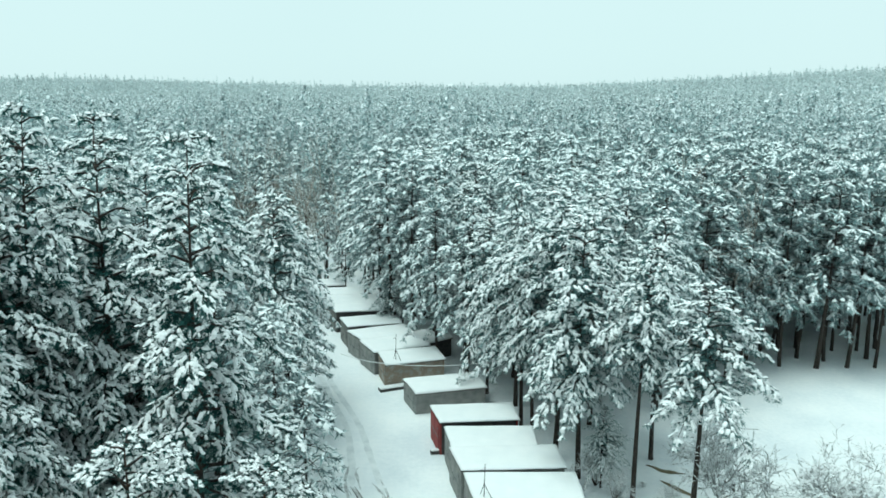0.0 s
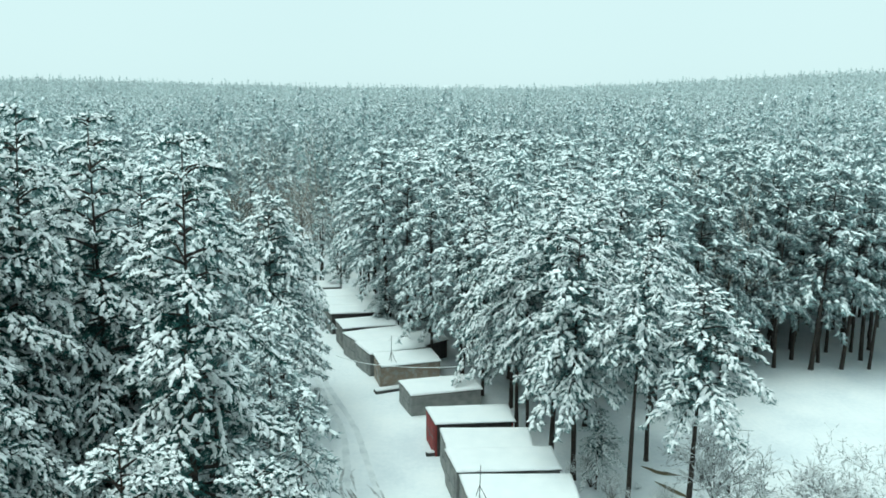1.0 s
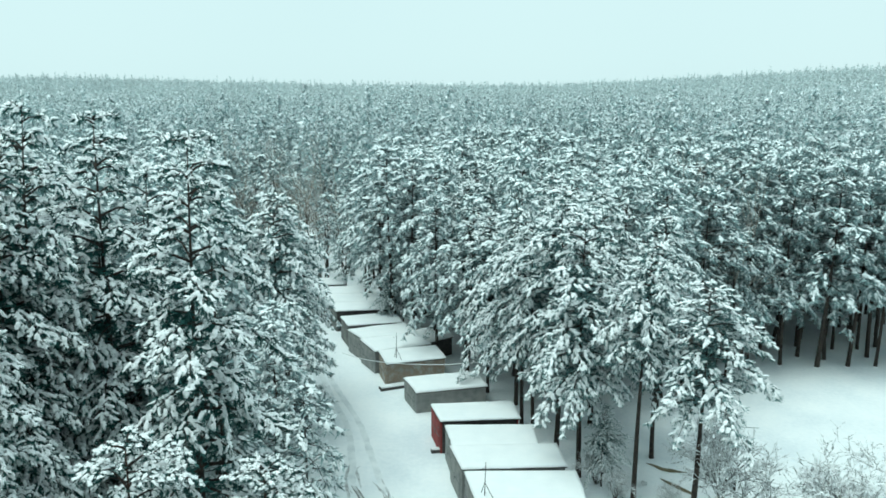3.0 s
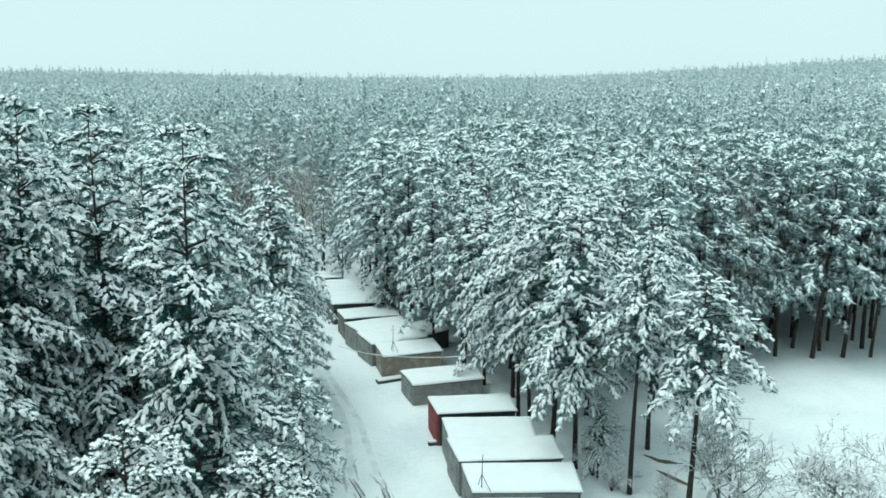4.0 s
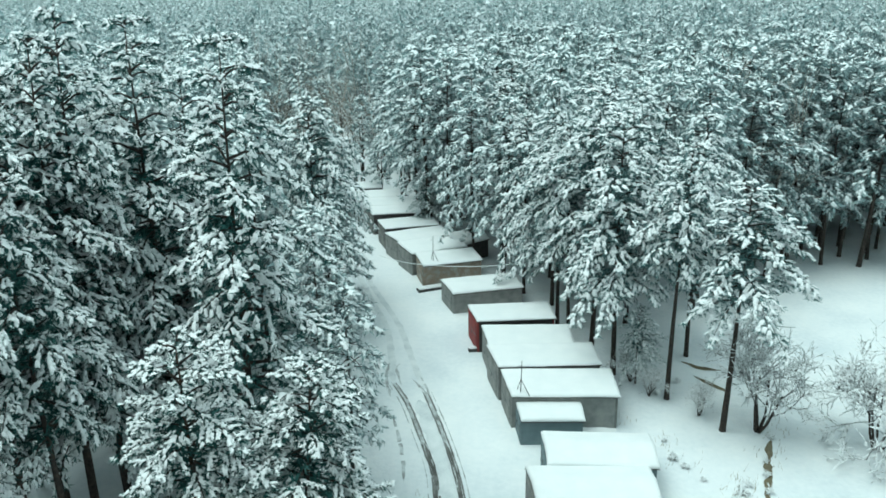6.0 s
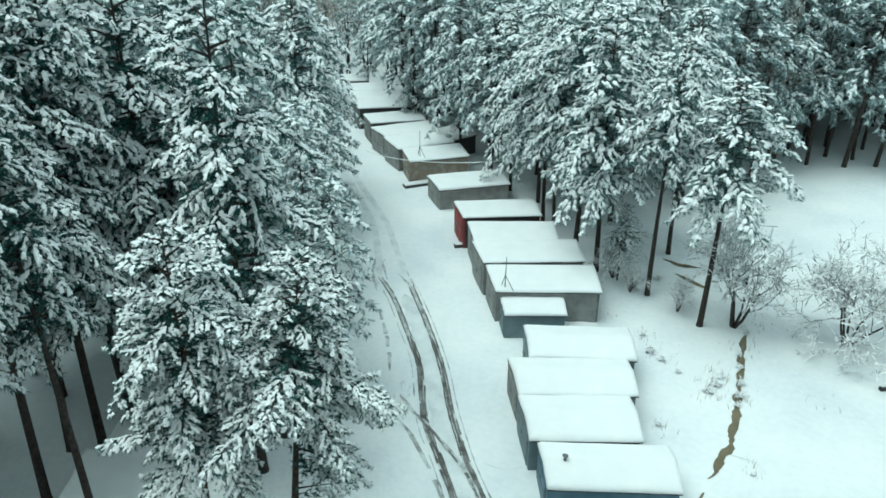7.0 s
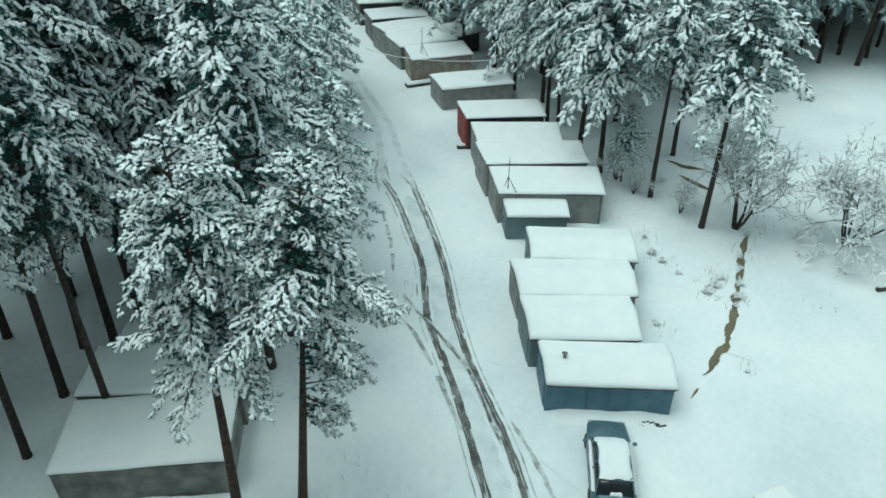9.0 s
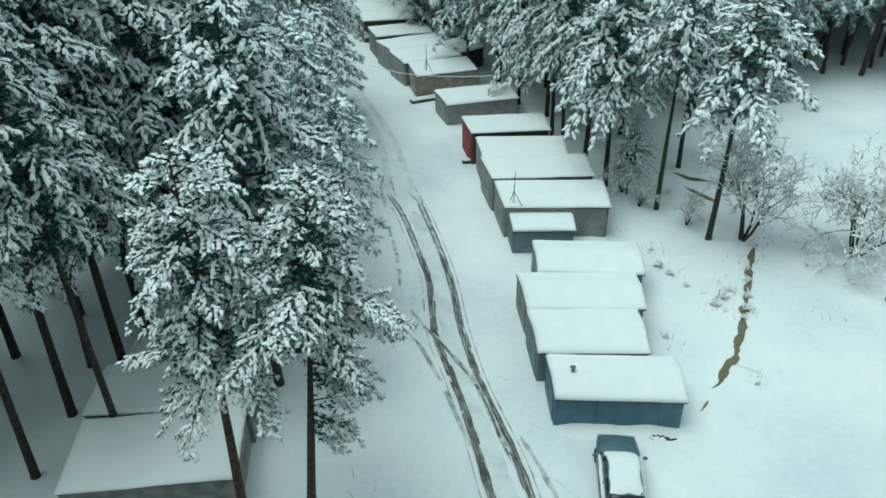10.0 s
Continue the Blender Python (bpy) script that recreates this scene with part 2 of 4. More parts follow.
def garage(at, rot, L, W, profile, wall, label, seed=1.0, thick=0.22, over=0.14, door=None, seams=0, name="garage", vent=False,
           front_mat=None, end_mat=None, skew=0.0):
    """Origin at the ground corner by the road; length along x, profile across in y."""
    x, y = at
    top = thing(name, pose(x, y, height_of(x, y) - 0.03, 0, 0, rot), label, "garage", "garages along the lane")
    h0, h1 = profile[0][1], profile[-1][1]
    t = 0.14
    outline = [(0, -0.3)] + [(p[0], p[1] - 0.03) for p in profile] + [(W, -0.3)]
    part("end_wall", prism("end_wall", outline, 0, t, end_mat or wall), top)
    part("end_wall", prism("end_wall", outline, L - t, L, wall), top)
    part("side_wall", box("side_wall", t, L - t, 0.002, t, -0.3, h0 - 0.035, front_mat or wall), top)
    part("side_wall", box("side_wall", t, L - t, W - t, W - 0.002, -0.3, h1 - 0.035, wall), top)
    for a, b in zip(profile[:-1], profile[1:]):
        ext0 = over * 0.8 if a is profile[0] else 0
        ext1 = over * 0.8 if b is profile[-1] else 0
        k = (b[1] - a[1]) / (b[0] - a[0])
        sl = [(a[0] - ext0, a[1] - k * ext0 - 0.03), (b[0] + ext1, b[1] + k * ext1 - 0.03), (b[0] + ext1, b[1] + k * ext1 + 0.04), (a[0] - ext0, a[1] - k * ext0 + 0.04)]
        part("roof", prism("roof", sl, -0.025, L + over * 0.8, WOOD_AND_SHADE), top, "dark sheet roof edge")
    part("roof_snow", roof_snow_mesh(L, profile, thick, over, seed), top, "thick white snow on the roof")
    dm = door or wall
    hd = min(h0, h1) - 0.25
    mid = W / 2
    for k, (ya, yb) in enumerate(((mid - min(1.25, W * 0.4), mid - 0.01), (mid + 0.01, mid + min(1.25, W * 0.4)))):
        leaf = part("door_leaf", box("door_leaf", -0.045, -0.003, ya, yb, 0.06, hd, dm, 0.008), top, "sheet metal garage door leaf")
        yh = ya + 0.08 if k == 0 else yb - 0.08
        for zz in (0.4, hd - 0.35):
            part("hinge", box("hinge", -0.07, -0.046, yh - 0.05, yh + 0.05, zz, zz + 0.12, STEEL), leaf)
        part("brace", box("brace", -0.06, -0.0455, ya + 0.03, yb - 0.03, hd * 0.55, hd * 0.55 + 0.06, STEEL), leaf)
    part("handle", box("handle", -0.09, -0.0465, mid + 0.08, mid + 0.12, 0.95, 1.15, STEEL), top)
    for i in range(seams):
        xs = L * (i + 1) / (seams + 1)
        part("seam", box("seam", xs - 0.02, xs + 0.02, -0.022, 0.0, -0.2, h0 - 0.06, wall), top)
    if vent:
        verts, faces = [], []
        zr = float(np.interp(W * 0.45, [p[0] for p in profile], [p[1] for p in profile]))
        tube([(0.95, W * 0.45, zr), (0.95, W * 0.45, zr + 0.5)], [0.07, 0.07], 10, verts, faces)
        tube([(0.95, W * 0.45, zr + 0.5), (0.95, W * 0.45, zr + 0.53), (0.95, W * 0.45, zr + 0.6)], [0.13, 0.14, 0.03], 10, verts, faces)
        part("vent_pipe", mesh_of("vent_pipe", verts, faces, STEEL), top, "short steel vent pipe with a cap")
    if skew:  # the door end follows the lane, at a slant to the side walls
        for ob in top.children_recursive:
            for v in ob.data.vertices:
                v.co.x -= skew * v.co.y * (1 - min(1.0, max(0.0, v.co.x / L)))
    return top


def gable(W, eave, ridge):
    return [(0, eave), (W / 2, ridge), (W, eave)]


def lean(W, front, rear):
    return [(0, front), (W, rear)]


garage((3.80, 25.22), -1.0, 5.90, 2.75, gable(2.75, 1.80, 2.14), BLUE, "blue sheet-metal garage with snow on its low gable roof", 1.3, 0.22, seams=5, vent=True, skew=0.085)
garage((3.20, 28.18), 0.5, 5.35, 3.12, gable(3.12, 1.98, 2.26), GREYBLUE, "grey-blue metal garage under a smooth snow roof", 2.7, 0.24, skew=0.11)
garage((2.86, 31.62), 0.5, 6.15, 2.95, gable(2.95, 1.98, 2.28), GREY, "pale grey garage with a snow-covered gable roof", 4.1, 0.22, skew=0.13)
garage((3.66, 35.02), -1.5, 5.90, 2.95, gable(2.95, 1.92, 2.22), GREYBLUE, "small grey-blue metal garage with rounded snow on top", 5.9, 0.24, skew=0.06)
garage((2.48, 39.75), 1.0, 3.75, 1.95, gable(1.95, 1.72, 1.85), GREYBLUE, "low steel locker garage standing before a larger one", 7.3, 0.2, name="locker_garage", skew=0.1)
garage((1.98, 41.60), 0.5, 6.64, 3.20, lean(3.2, 2.32, 2.36), CONCRETE, "long grey concrete garage with a flat snowy roof", 8.8, 0.16, skew=0.17, front_mat=GREY, end_mat=GREY, door=GREY)
garage((1.22, 44.98), 3.0, 6.82, 3.25, lean(3.25, 2.58, 2.44), CONCRETE, "grey garage in the row with a flat snowy roof", 10.2, 0.16, skew=0.17, end_mat=GREY, door=GREY)
garage((0.68, 48.36), 1.0, 5.94, 3.10, lean(3.1, 2.36, 2.42), CONCRETE, "grey garage beside the red one, flat snowy roof", 11.6, 0.16, skew=0.15, end_mat=GREY, door=GREY)
# the dark front_mat paints the shadow under the eave onto the side wall
garage((-0.20, 52.05), 5.0, 5.90, 3.10, lean(3.1, 2.62, 2.50), REDPAINT, "garage with faded red door end, side wall darkened for eave shade", 13.1, 0.16, front_mat=WOOD_AND_SHADE, skew=0.15)
garage((-2.28, 59.20), 14.0, 6.15, 3.20, gable(3.2, 1.85, 1.95), GREY, "freestanding grey plastered garage with a snow roof", 14.4, 0.18, skew=0.12)
garage((-5.19, 64.95), 17.0, 5.60, 3.20, lean(3.2, 2.15, 2.2), RUST, "rust-stained sheet-metal garage with a snowy roof", 15.8, 0.16, door=RUST)
garage((-6.55, 68.05), 22.0, 5.60, 3.40, lean(3.4, 2.22, 2.3), CONCRETE, "grey garage with a flat snowy roof behind the rusty one", 17.0, 0.18, skew=0.12, end_mat=GREY, door=GREY)
garage((-8.05, 71.35), 22.0, 5.60, 3.50, lean(3.5, 2.32, 2.2), CONCRETE, "weathered grey garage with a broad snow roof", 18.7, 0.18, skew=0.15, end_mat=GREY, door=GREY)
garage((-2.10, 71.0), 38.0, 3.80, 3.20, gable(3.2, 1.9, 2.7), WOOD_AND_SHADE, "dark timber shed with a steep snowy gable", 19.9, 0.18, name="timber_shed")
garage((-10.0, 75.50), 14.0, 5.70, 3.30, lean(3.3, 2.35, 2.3), CONCRETE, "grey garage with a dark front wall under snow", 21.2, 0.16, front_mat=WOOD_AND_SHADE, skew=0.12)
garage((-12.0, 80.60), 8.0, 6.00, 3.40, lean(3.4, 2.35, 2.2), CONCRETE, "distant grey garage under deep snow", 22.8, 0.18, front_mat=WOOD_AND_SHADE, skew=0.25)
garage((-13.9, 84.15), 8.0, 6.40, 3.40, lean(3.4, 2.2, 2.2), CONCRETE, "distant grey garage under deep snow", 24.1, 0.18, skew=0.25)
garage((-15.9, 87.70), 8.0, 6.60, 3.40, lean(3.4, 2.2, 2.2), CONCRETE, "distant grey garage under deep snow", 25.7, 0.18, skew=0.25)
garage((-17.7, 92.0), 8.0, 5.20, 3.50, lean(3.5, 2.3, 2.2), CONCRETE, "distant grey garage at the end of the lane", 27.1, 0.18, front_mat=WOOD_AND_SHADE)
garage((-20.0, 98.0), 20.0, 3.60, 3.30, gable(3.3, 2.1, 2.5), CONCRETE, "small far garage where the lane enters the forest", 28.6, 0.18)
garage((-16.85, 19.2), 7.6, 7.05, 3.75, lean(3.75, 2.2, 2.25), CONCRETE, "long grey concrete garage below the pines", 30.3, 0.16)
garage((-17.55, 23.42), 3.8, 7.40, 3.10, lean(3.1, 2.25, 2.2), CONCRETE, "grey garage with flat snow roof among pine trunks", 31.9, 0.16)
garage((-17.0, 26.75), 3.0, 4.6, 2.2, lean(2.2, 2.2, 2.1), CONCRETE, "short grey garage behind the pine trunks", 33.0, 0.16)
garage((-12.6, 29.95), 3.0, 3.5, 3.0, lean(3.0, 2.15, 2.2), CONCRETE, "grey garage beside the lane half hidden by pines", 34.6, 0.16, front_mat=WOOD_AND_SHADE)
garage((-13.2, 57.25), 1.0, 3.2, 2.8, lean(2.8, 1.95, 2.0), GREYBLUE, "small grey shed beside the snowy lane", 36.0, 0.16, name="shed")


# ---- trees ----
# a finger of snow: flat below, humped above, blunt at both ends, drawn out along x
FIN_V = np.array([(-1, 0, 0), (-.62, -.85, -.2), (-.6, 0, 1), (-.62, .85, -.2), (.6, -.9, -.25), (.6, 0, .95), (.6, .9, -.25), (1.05, 0, -.15)], float)
FIN_F = np.array([(0, 2, 1), (0, 3, 2), (1, 2, 5), (1, 5, 4), (2, 3, 6), (2, 6, 5), (7, 4, 5), (7, 5, 6)])
# a plain hump of snow for trees further off
HUMP_V = np.array([(-1, 0, -.3), (0, -.9, -.35), (1, 0, -.35), (0, .9, -.3), (0.1, 0, .9)], float)
HUMP_F = np.array([(0, 1, 4), (1, 2, 4), (2, 3, 4), (3, 0, 4)])


def np_mesh(name, verts, tris, mat, smooth):
    me = bpy.data.meshes.new(name)
    me.vertices.add(len(verts))
    me.vertices.foreach_set("co", verts.astype(np.float32).ravel())
    me.loops.add(tris.size)
    me.loops.foreach_set("vertex_index", tris.astype(np.int32).ravel())
    me.polygons.add(len(tris))
    me.polygons.foreach_set("loop_start", np.arange(0, tris.size, 3, dtype=np.int32))
    me.polygons.foreach_set("loop_total", np.full(len(tris), 3, dtype=np.int32))
    me.materials.append(mat)
    me.update(calc_edges=True)
    if smooth:
        me.polygons.foreach_set("use_smooth", [True] * len(me.polygons))
    return me


def lumps(rng, at, along, size, base_v, base_f, flat=0.5, stretch=1.5):
    """Uneven snow lumps, one at each place, drawn out along a direction."""
    n, k = len(at), len(base_v)
    side = np.cross(along, (0, 0, 1.0))
    side /= np.linalg.norm(side, axis=1)[:, None] + 1e-6
    up = np.cross(side, along)
    w = 1 + rng.normal(0, 0.22, (n, k))
    p = base_v[None] * w[..., None]
    s = size[:, None]
    v = at[:, None, :] + (p[..., 0] * s * stretch)[..., None] * along[:, None, :] + (p[..., 1] * s)[..., None] * side[:, None, :] \
        + (p[..., 2] * s * flat)[..., None] * up[:, None, :]
    f = base_f[None] + (np.arange(n) * k)[:, None, None]
    return v.reshape(-1, 3), f.reshape(-1, 3)


def tufts(rng, at, along, size, blades, width=0.16):
    """Sprays of narrow needle blades round each place, leaning along a direction."""
    n = len(at)
    d = rng.normal(0, 1, (n, blades, 3))
    d[..., 2] = d[..., 2] * 0.6 - 0.15
    d = d / np.linalg.norm(d, axis=2)[..., None] + 0.75 * along[:, None, :]
    d /= np.linalg.norm(d, axis=2)[..., None]
    side = np.cross(d, rng.normal(0, 1, (n, blades, 3)))
    side /= np.linalg.norm(side, axis=2)[..., None] + 1e-6
    ln = size[:, None, None] * rng.uniform(0.7, 1.3, (n, blades, 1))
    root = at[:, None, :] - 0.15 * ln * d
    a, b, c = root + side * ln * width, root - side * ln * width, root + d * ln
    v = np.stack([a, b, c], 2).reshape(-1, 3)
    return v, np.arange(len(v)).reshape(-1, 3)


def pine_parts(seed, h, crown_base, radius, boughs, finger, cluster, kind, droop=0.5, fine=True, needle_mat=None, round_top=1.4, laden=0.8,
               low_side=False, blades=4, ragged=0.32, pads=0.7, plump=0.5, snow_mat=None):
    """Meshes of a snow-laden pine: trunk, boughs, brooms of needled shoots, and the fingers of snow that lie on them."""
    rng = np.random.default_rng(seed)
    tv, tf, lv, lf = [], [], [], []
    bend = rng.normal(0, 0.012 * h, 2)
    axis = lambda z: np.array((bend[0] * math.sin(z / h * 2.5), bend[1] * math.sin(z / h * 2.1 + 0.5) - bend[1] * math.sin(0.5), z))
    r0 = (0.0092 if kind == "dark" else 0.0115) * h + 0.02
    zz = [-0.3, 0.2, 0.12 * h, 0.3 * h, 0.5 * h, 0.7 * h, 0.85 * h, h - 0.55]
    tube([axis(z) for z in zz], [r0 * 1.3, r0 * 1.02, r0 * 0.88, r0 * 0.75, r0 * 0.5, r0 * 0.3, r0 * 0.16, 0.015], 9 if fine else 5, tv, tf)
    pos, way, pad, pad_way, heart = [], [], [], [], []
    heavy = rng.uniform(0, 6.283)
    tier = 5
    for i in range(boughs + (9 if low_side else 0)):
        u = ((i // tier + rng.normal(0.5, 0.16)) / (boughs / tier))
        u = min(max(u, 0.0), 1.0) ** 0.9
        a = 6.283 * (i % tier) / tier + 0.9 * (i // tier) + rng.normal(0, 0.3)
        if i >= boughs:  # a few old boughs left on the open side, below the crown
            u, a = rng.uniform(-0.8, -0.1), rng.normal(0, 0.4)
        z = crown_base + (h - 0.35 - crown_base) * u
        prof = min(1.0, 0.62 + 1.5 * abs(u)) * (1 - abs(u) ** round_top) ** 0.72 + 0.035
        ln = radius * prof * rng.uniform(1 - 1.3 * ragged, 1 + ragged) * (1 + 0.2 * math.cos(a - heavy - 3 * u)) + 0.15
        rise = 0.12 + 0.75 * max(u, 0) ** 1.5 + rng.normal(0, 0.13)
        fall = droop * (1.0 - 0.6 * max(u, 0)) * rng.uniform(0.5, 1.4)
        o = np.array((math.cos(a), math.sin(a), 0.0))
        lat = np.array((-o[1], o[0], 0.0)) * rng.choice((-1, 1))
        sway = rng.normal(0, 0.16)
        root = axis(z)

        def curve(q):
            return root + o * ln * q + lat * (sway * ln * q * q) + np.array((0, 0, ln * (rise * q - (rise * 0.55 + fall) * q * q)))

        if fine:
            tube([curve(q) for q in (0, 0.3, 0.65, 0.97)], [0.03 + 0.011 * ln, 0.024 + 0.007 * ln, 0.02, 0.007], 4, lv, lf)
        else:
            tube([curve(q) for q in (0, 0.5, 0.95)], [0.03 + 0.010 * ln, 0.025, 0.01], 3, lv, lf)
        if u < 0.72:
            heart.append(np.array([curve(q) for q in rng.uniform(0.03, 0.6, int(5 + 2.5 * ln))]) + rng.normal(0, 0.09 * ln, (int(5 + 2.5 * ln), 3)) - np.array((0, 0, 0.12)))
        ns = max(3, int(ln / (finger * 0.85)))
        for j in range(ns):
            q = 1.0 - 0.74 * ((j + rng.uniform(0, 1)) / ns) ** 1.15
            slope = rise - 2 * (rise * 0.55 + fall) * q
            yaw = (1 if j % 2 else -1) * rng.uniform(0.35, 1.25) * (1.0 if j > 1 else 0.3)
            d = o * math.cos(yaw) + lat * math.sin(yaw) + np.array((0, 0, 0.8 * slope + rng.normal(0, 0.15)))
            d /= np.linalg.norm(d)
            reach = (0.2 + 0.40 * ln * (1.12 - q)) * rng.uniform(0.55, 1.15)
            nc = max(1, int(reach / (finger * 1.15) + rng.uniform(0, 0.7)))
            for e in range(nc):
                w = reach * (e + rng.uniform(0.5, 1.0)) / nc
                c = curve(q) + d * w + np.array((0, 0, -0.25 * droop * w * w))
                k = cluster if rng.uniform() < 0.7 else max(2, cluster - 2)
                f = d * 0.85 + rng.normal(0, 0.36, (k, 3)) + np.array((0, 0, -0.45 - 0.5 * droop * rng.uniform(0, 1) + 0.6 * u * u))
                f /= np.linalg.norm(f, axis=1)[:, None]
                pos.append(c + f * finger * 0.55 + rng.normal(0, 0.12 * finger, (k, 3)))
                way.append(f)
                if rng.uniform() < pads:
                    pad.append(c + np.array((0, 0, finger * 0.20)) + rng.normal(0, 0.1 * finger, 3))
                    g_way = d + np.array((0, 0, -0.35 * droop)) + rng.normal(0, 0.2, 3)
                    pad_way.append(g_way / np.linalg.norm(g_way))
    top = np.array([axis(z) for z in np.linspace(h - 0.9, h - 0.1, 6)])
    spike = rng.normal(0, 0.5, (6, 3)) + np.array((0, 0, 0.9))
    pos.append(top)
    way.append(spike / np.linalg.norm(spike, axis=1)[:, None])
    pos, way = np.vstack(pos), np.vstack(way)
    n = len(pos)
    nv, nf = tufts(rng, pos - way * (finger * 0.3) - np.array((0, 0, 0.16 * finger)), way, finger * rng.uniform(1.0, 1.5, n), blades, 0.10 if fine else 0.16)
    if fine:  # bare needles in the shade close to the trunk, under the pads
        inner = np.vstack(heart)
        iv, jf = tufts(rng, inner, np.tile((0, 0, -0.25), (len(inner), 1)), np.full(len(inner), 0.3 + 0.25 * finger), 9, 0.10)
        nf = np.vstack([nf, jf + len(nv)])
        nv = np.vstack([nv, iv])
    keep = rng.uniform(0, 1, n) < laden
    sp, sw = pos[keep], way[keep]
    m = len(sp)
    long = finger * rng.uniform(0.38, 0.62, m)
    sp = sp + np.array((0, 0, finger * 0.13))
    sv, sf = lumps(rng, sp, sw, long * plump * rng.uniform(0.75, 1.3, m), FIN_V if fine else HUMP_V, FIN_F if fine else HUMP_F, 0.8, 1 / plump)
    if pad:  # thicker cushions where boughs fork
        pad, pad_way = np.array(pad), np.array(pad_way)
        pv, pf = lumps(rng, pad, pad_way, finger * rng.uniform(0.25, 0.5, len(pad)), FIN_V if fine else HUMP_V, FIN_F if fine else HUMP_F, 0.65, 1.45)
        sf = np.vstack([sf, pf + len(sv)])
        sv = np.vstack([sv, pv])
    return {"trunk": mesh_of("trunk", tv, tf, BARK if kind == "dark" else RED_BARK, True), "branchwork": mesh_of("branchwork", lv, lf, BARK),
            "needles": np_mesh("needles", nv, nf, needle_mat or NEEDLES, False), "snow": np_mesh("snow", sv, sf, snow_mat or TREE_SNOW, True)}


TREE_LABEL = {"tall": "tall pine with drooping boughs loaded with fresh snow", "mid": "forest pine with snow-covered crown",
              "bushy": "broad bushy pine heavily loaded with snow"}


def tree(parts, m, label, group="pines of the forest"):
    ob = thing("pine_tree", m, label, "tree", group)
    part("trunk", parts["trunk"], ob, "dark scaly trunk")
    tagged(part("branchwork", parts["branchwork"], ob), kind="stuff")
    tagged(part("needles", parts["needles"], ob, "dark green needles"), kind="stuff")
    tagged(part("snow", parts["snow"], ob, "fresh white snow lying on the boughs"), kind="stuff")
    return ob


# all kinds are 20 m tall before scaling
FINE = [pine_parts(11, 20, 5.5, 3.5, 75, 0.205, 4, "dark", 0.6, round_top=1.0),
        pine_parts(12, 20, 9.4, 3.1, 50, 0.205, 4, "dark", 0.55, round_top=1.7),
        pine_parts(13, 20, 4.8, 4.0, 75, 0.22, 4, "dark", 0.66, round_top=1.3),
        pine_parts(14, 20, 12.2, 3.2, 55, 0.17, 5, "red", 0.36, laden=0.78, low_side=True, round_top=1.6, pads=0.5),
        pine_parts(18, 20, 10.0, 3.3, 60, 0.17, 5, "red", 0.42, laden=0.8, round_top=1.5, pads=0.55)]
# pines further off, with haze painted into their needle colours
HAZED_PINES = [pine_parts(15, 20, 6.4, 4.0, 65, 0.31, 4, "dark", 0.66, True, FAINT_HAZED, 1.5, 0.9, plump=0.46),
           pine_parts(16, 20, 8.4, 3.9, 50, 0.31, 4, "dark", 0.6, True, FAINT_HAZED, 1.8, 0.9, plump=0.46),
           pine_parts(17, 20, 6.0, 4.7, 65, 0.33, 4, "dark", 0.72, True, FAINT_HAZED, 1.5, 0.9, plump=0.46),
           pine_parts(19, 20, 10.6, 3.6, 50, 0.31, 4, "dark", 0.6, True, FAINT_HAZED, 1.5, 0.9, plump=0.46)]
ROUGH = [pine_parts(21, 20, 6.5, 3.3, 55, 0.50, 3, "dark", 0.66, False, HAZED, 1.5, 0.95, blades=3, plump=0.46, pads=0.8, snow_mat=FAINT_HAZED_SNOW),
         pine_parts(22, 20, 8.5, 3.2, 45, 0.50, 3, "dark", 0.6, False, HAZED, 1.8, 0.95, blades=3, plump=0.46, pads=0.8, snow_mat=FAINT_HAZED_SNOW),
         pine_parts(23, 20, 5.5, 3.6, 60, 0.52, 3, "dark", 0.7, False, HAZED, 1.3, 0.95, blades=3, plump=0.46, pads=0.8, snow_mat=FAINT_HAZED_SNOW)]
SHELTERED = [pine_parts(26, 20, 5.5, 3.3, 50, 0.52, 4, "dark", 0.7, False, HAZED, 1.6, 0.7, blades=4, plump=0.42, pads=0.6, snow_mat=FAINT_HAZED_SNOW),
             pine_parts(27, 20, 7.8, 3.2, 45, 0.52, 4, "dark", 0.6, False, HAZED, 1.8, 0.7, blades=4, plump=0.42, pads=0.6, snow_mat=FAINT_HAZED_SNOW)]
COARSE = [pine_parts(24, 20, 6.0, 3.2, 50, 0.60, 3, "dark", 0.66, False, HAZED, 1.5, 0.95, blades=3, plump=0.5, pads=0.8, snow_mat=HAZED_SNOW),
          pine_parts(25, 20, 7.0, 3.1, 45, 0.60, 3, "dark", 0.6, False, HAZED, 1.8, 0.95, blades=3, plump=0.5, pads=0.8, snow_mat=HAZED_SNOW)]


def plant(kind, x, y, h, turn, label, lean_x=0.0, lean_y=0.0, wide=1.0):
    k = h / 20
    ob = tree(kind, Matrix(), label)
    ob.matrix_basis = pose(x, y, height_of(x, y), -math.degrees(lean_y), math.degrees(lean_x), 0) @ pose(0, 0, 0, 0, 0, turn) @ Matrix.Diagonal((k * wide, k * wide, k, 1))
    return ob


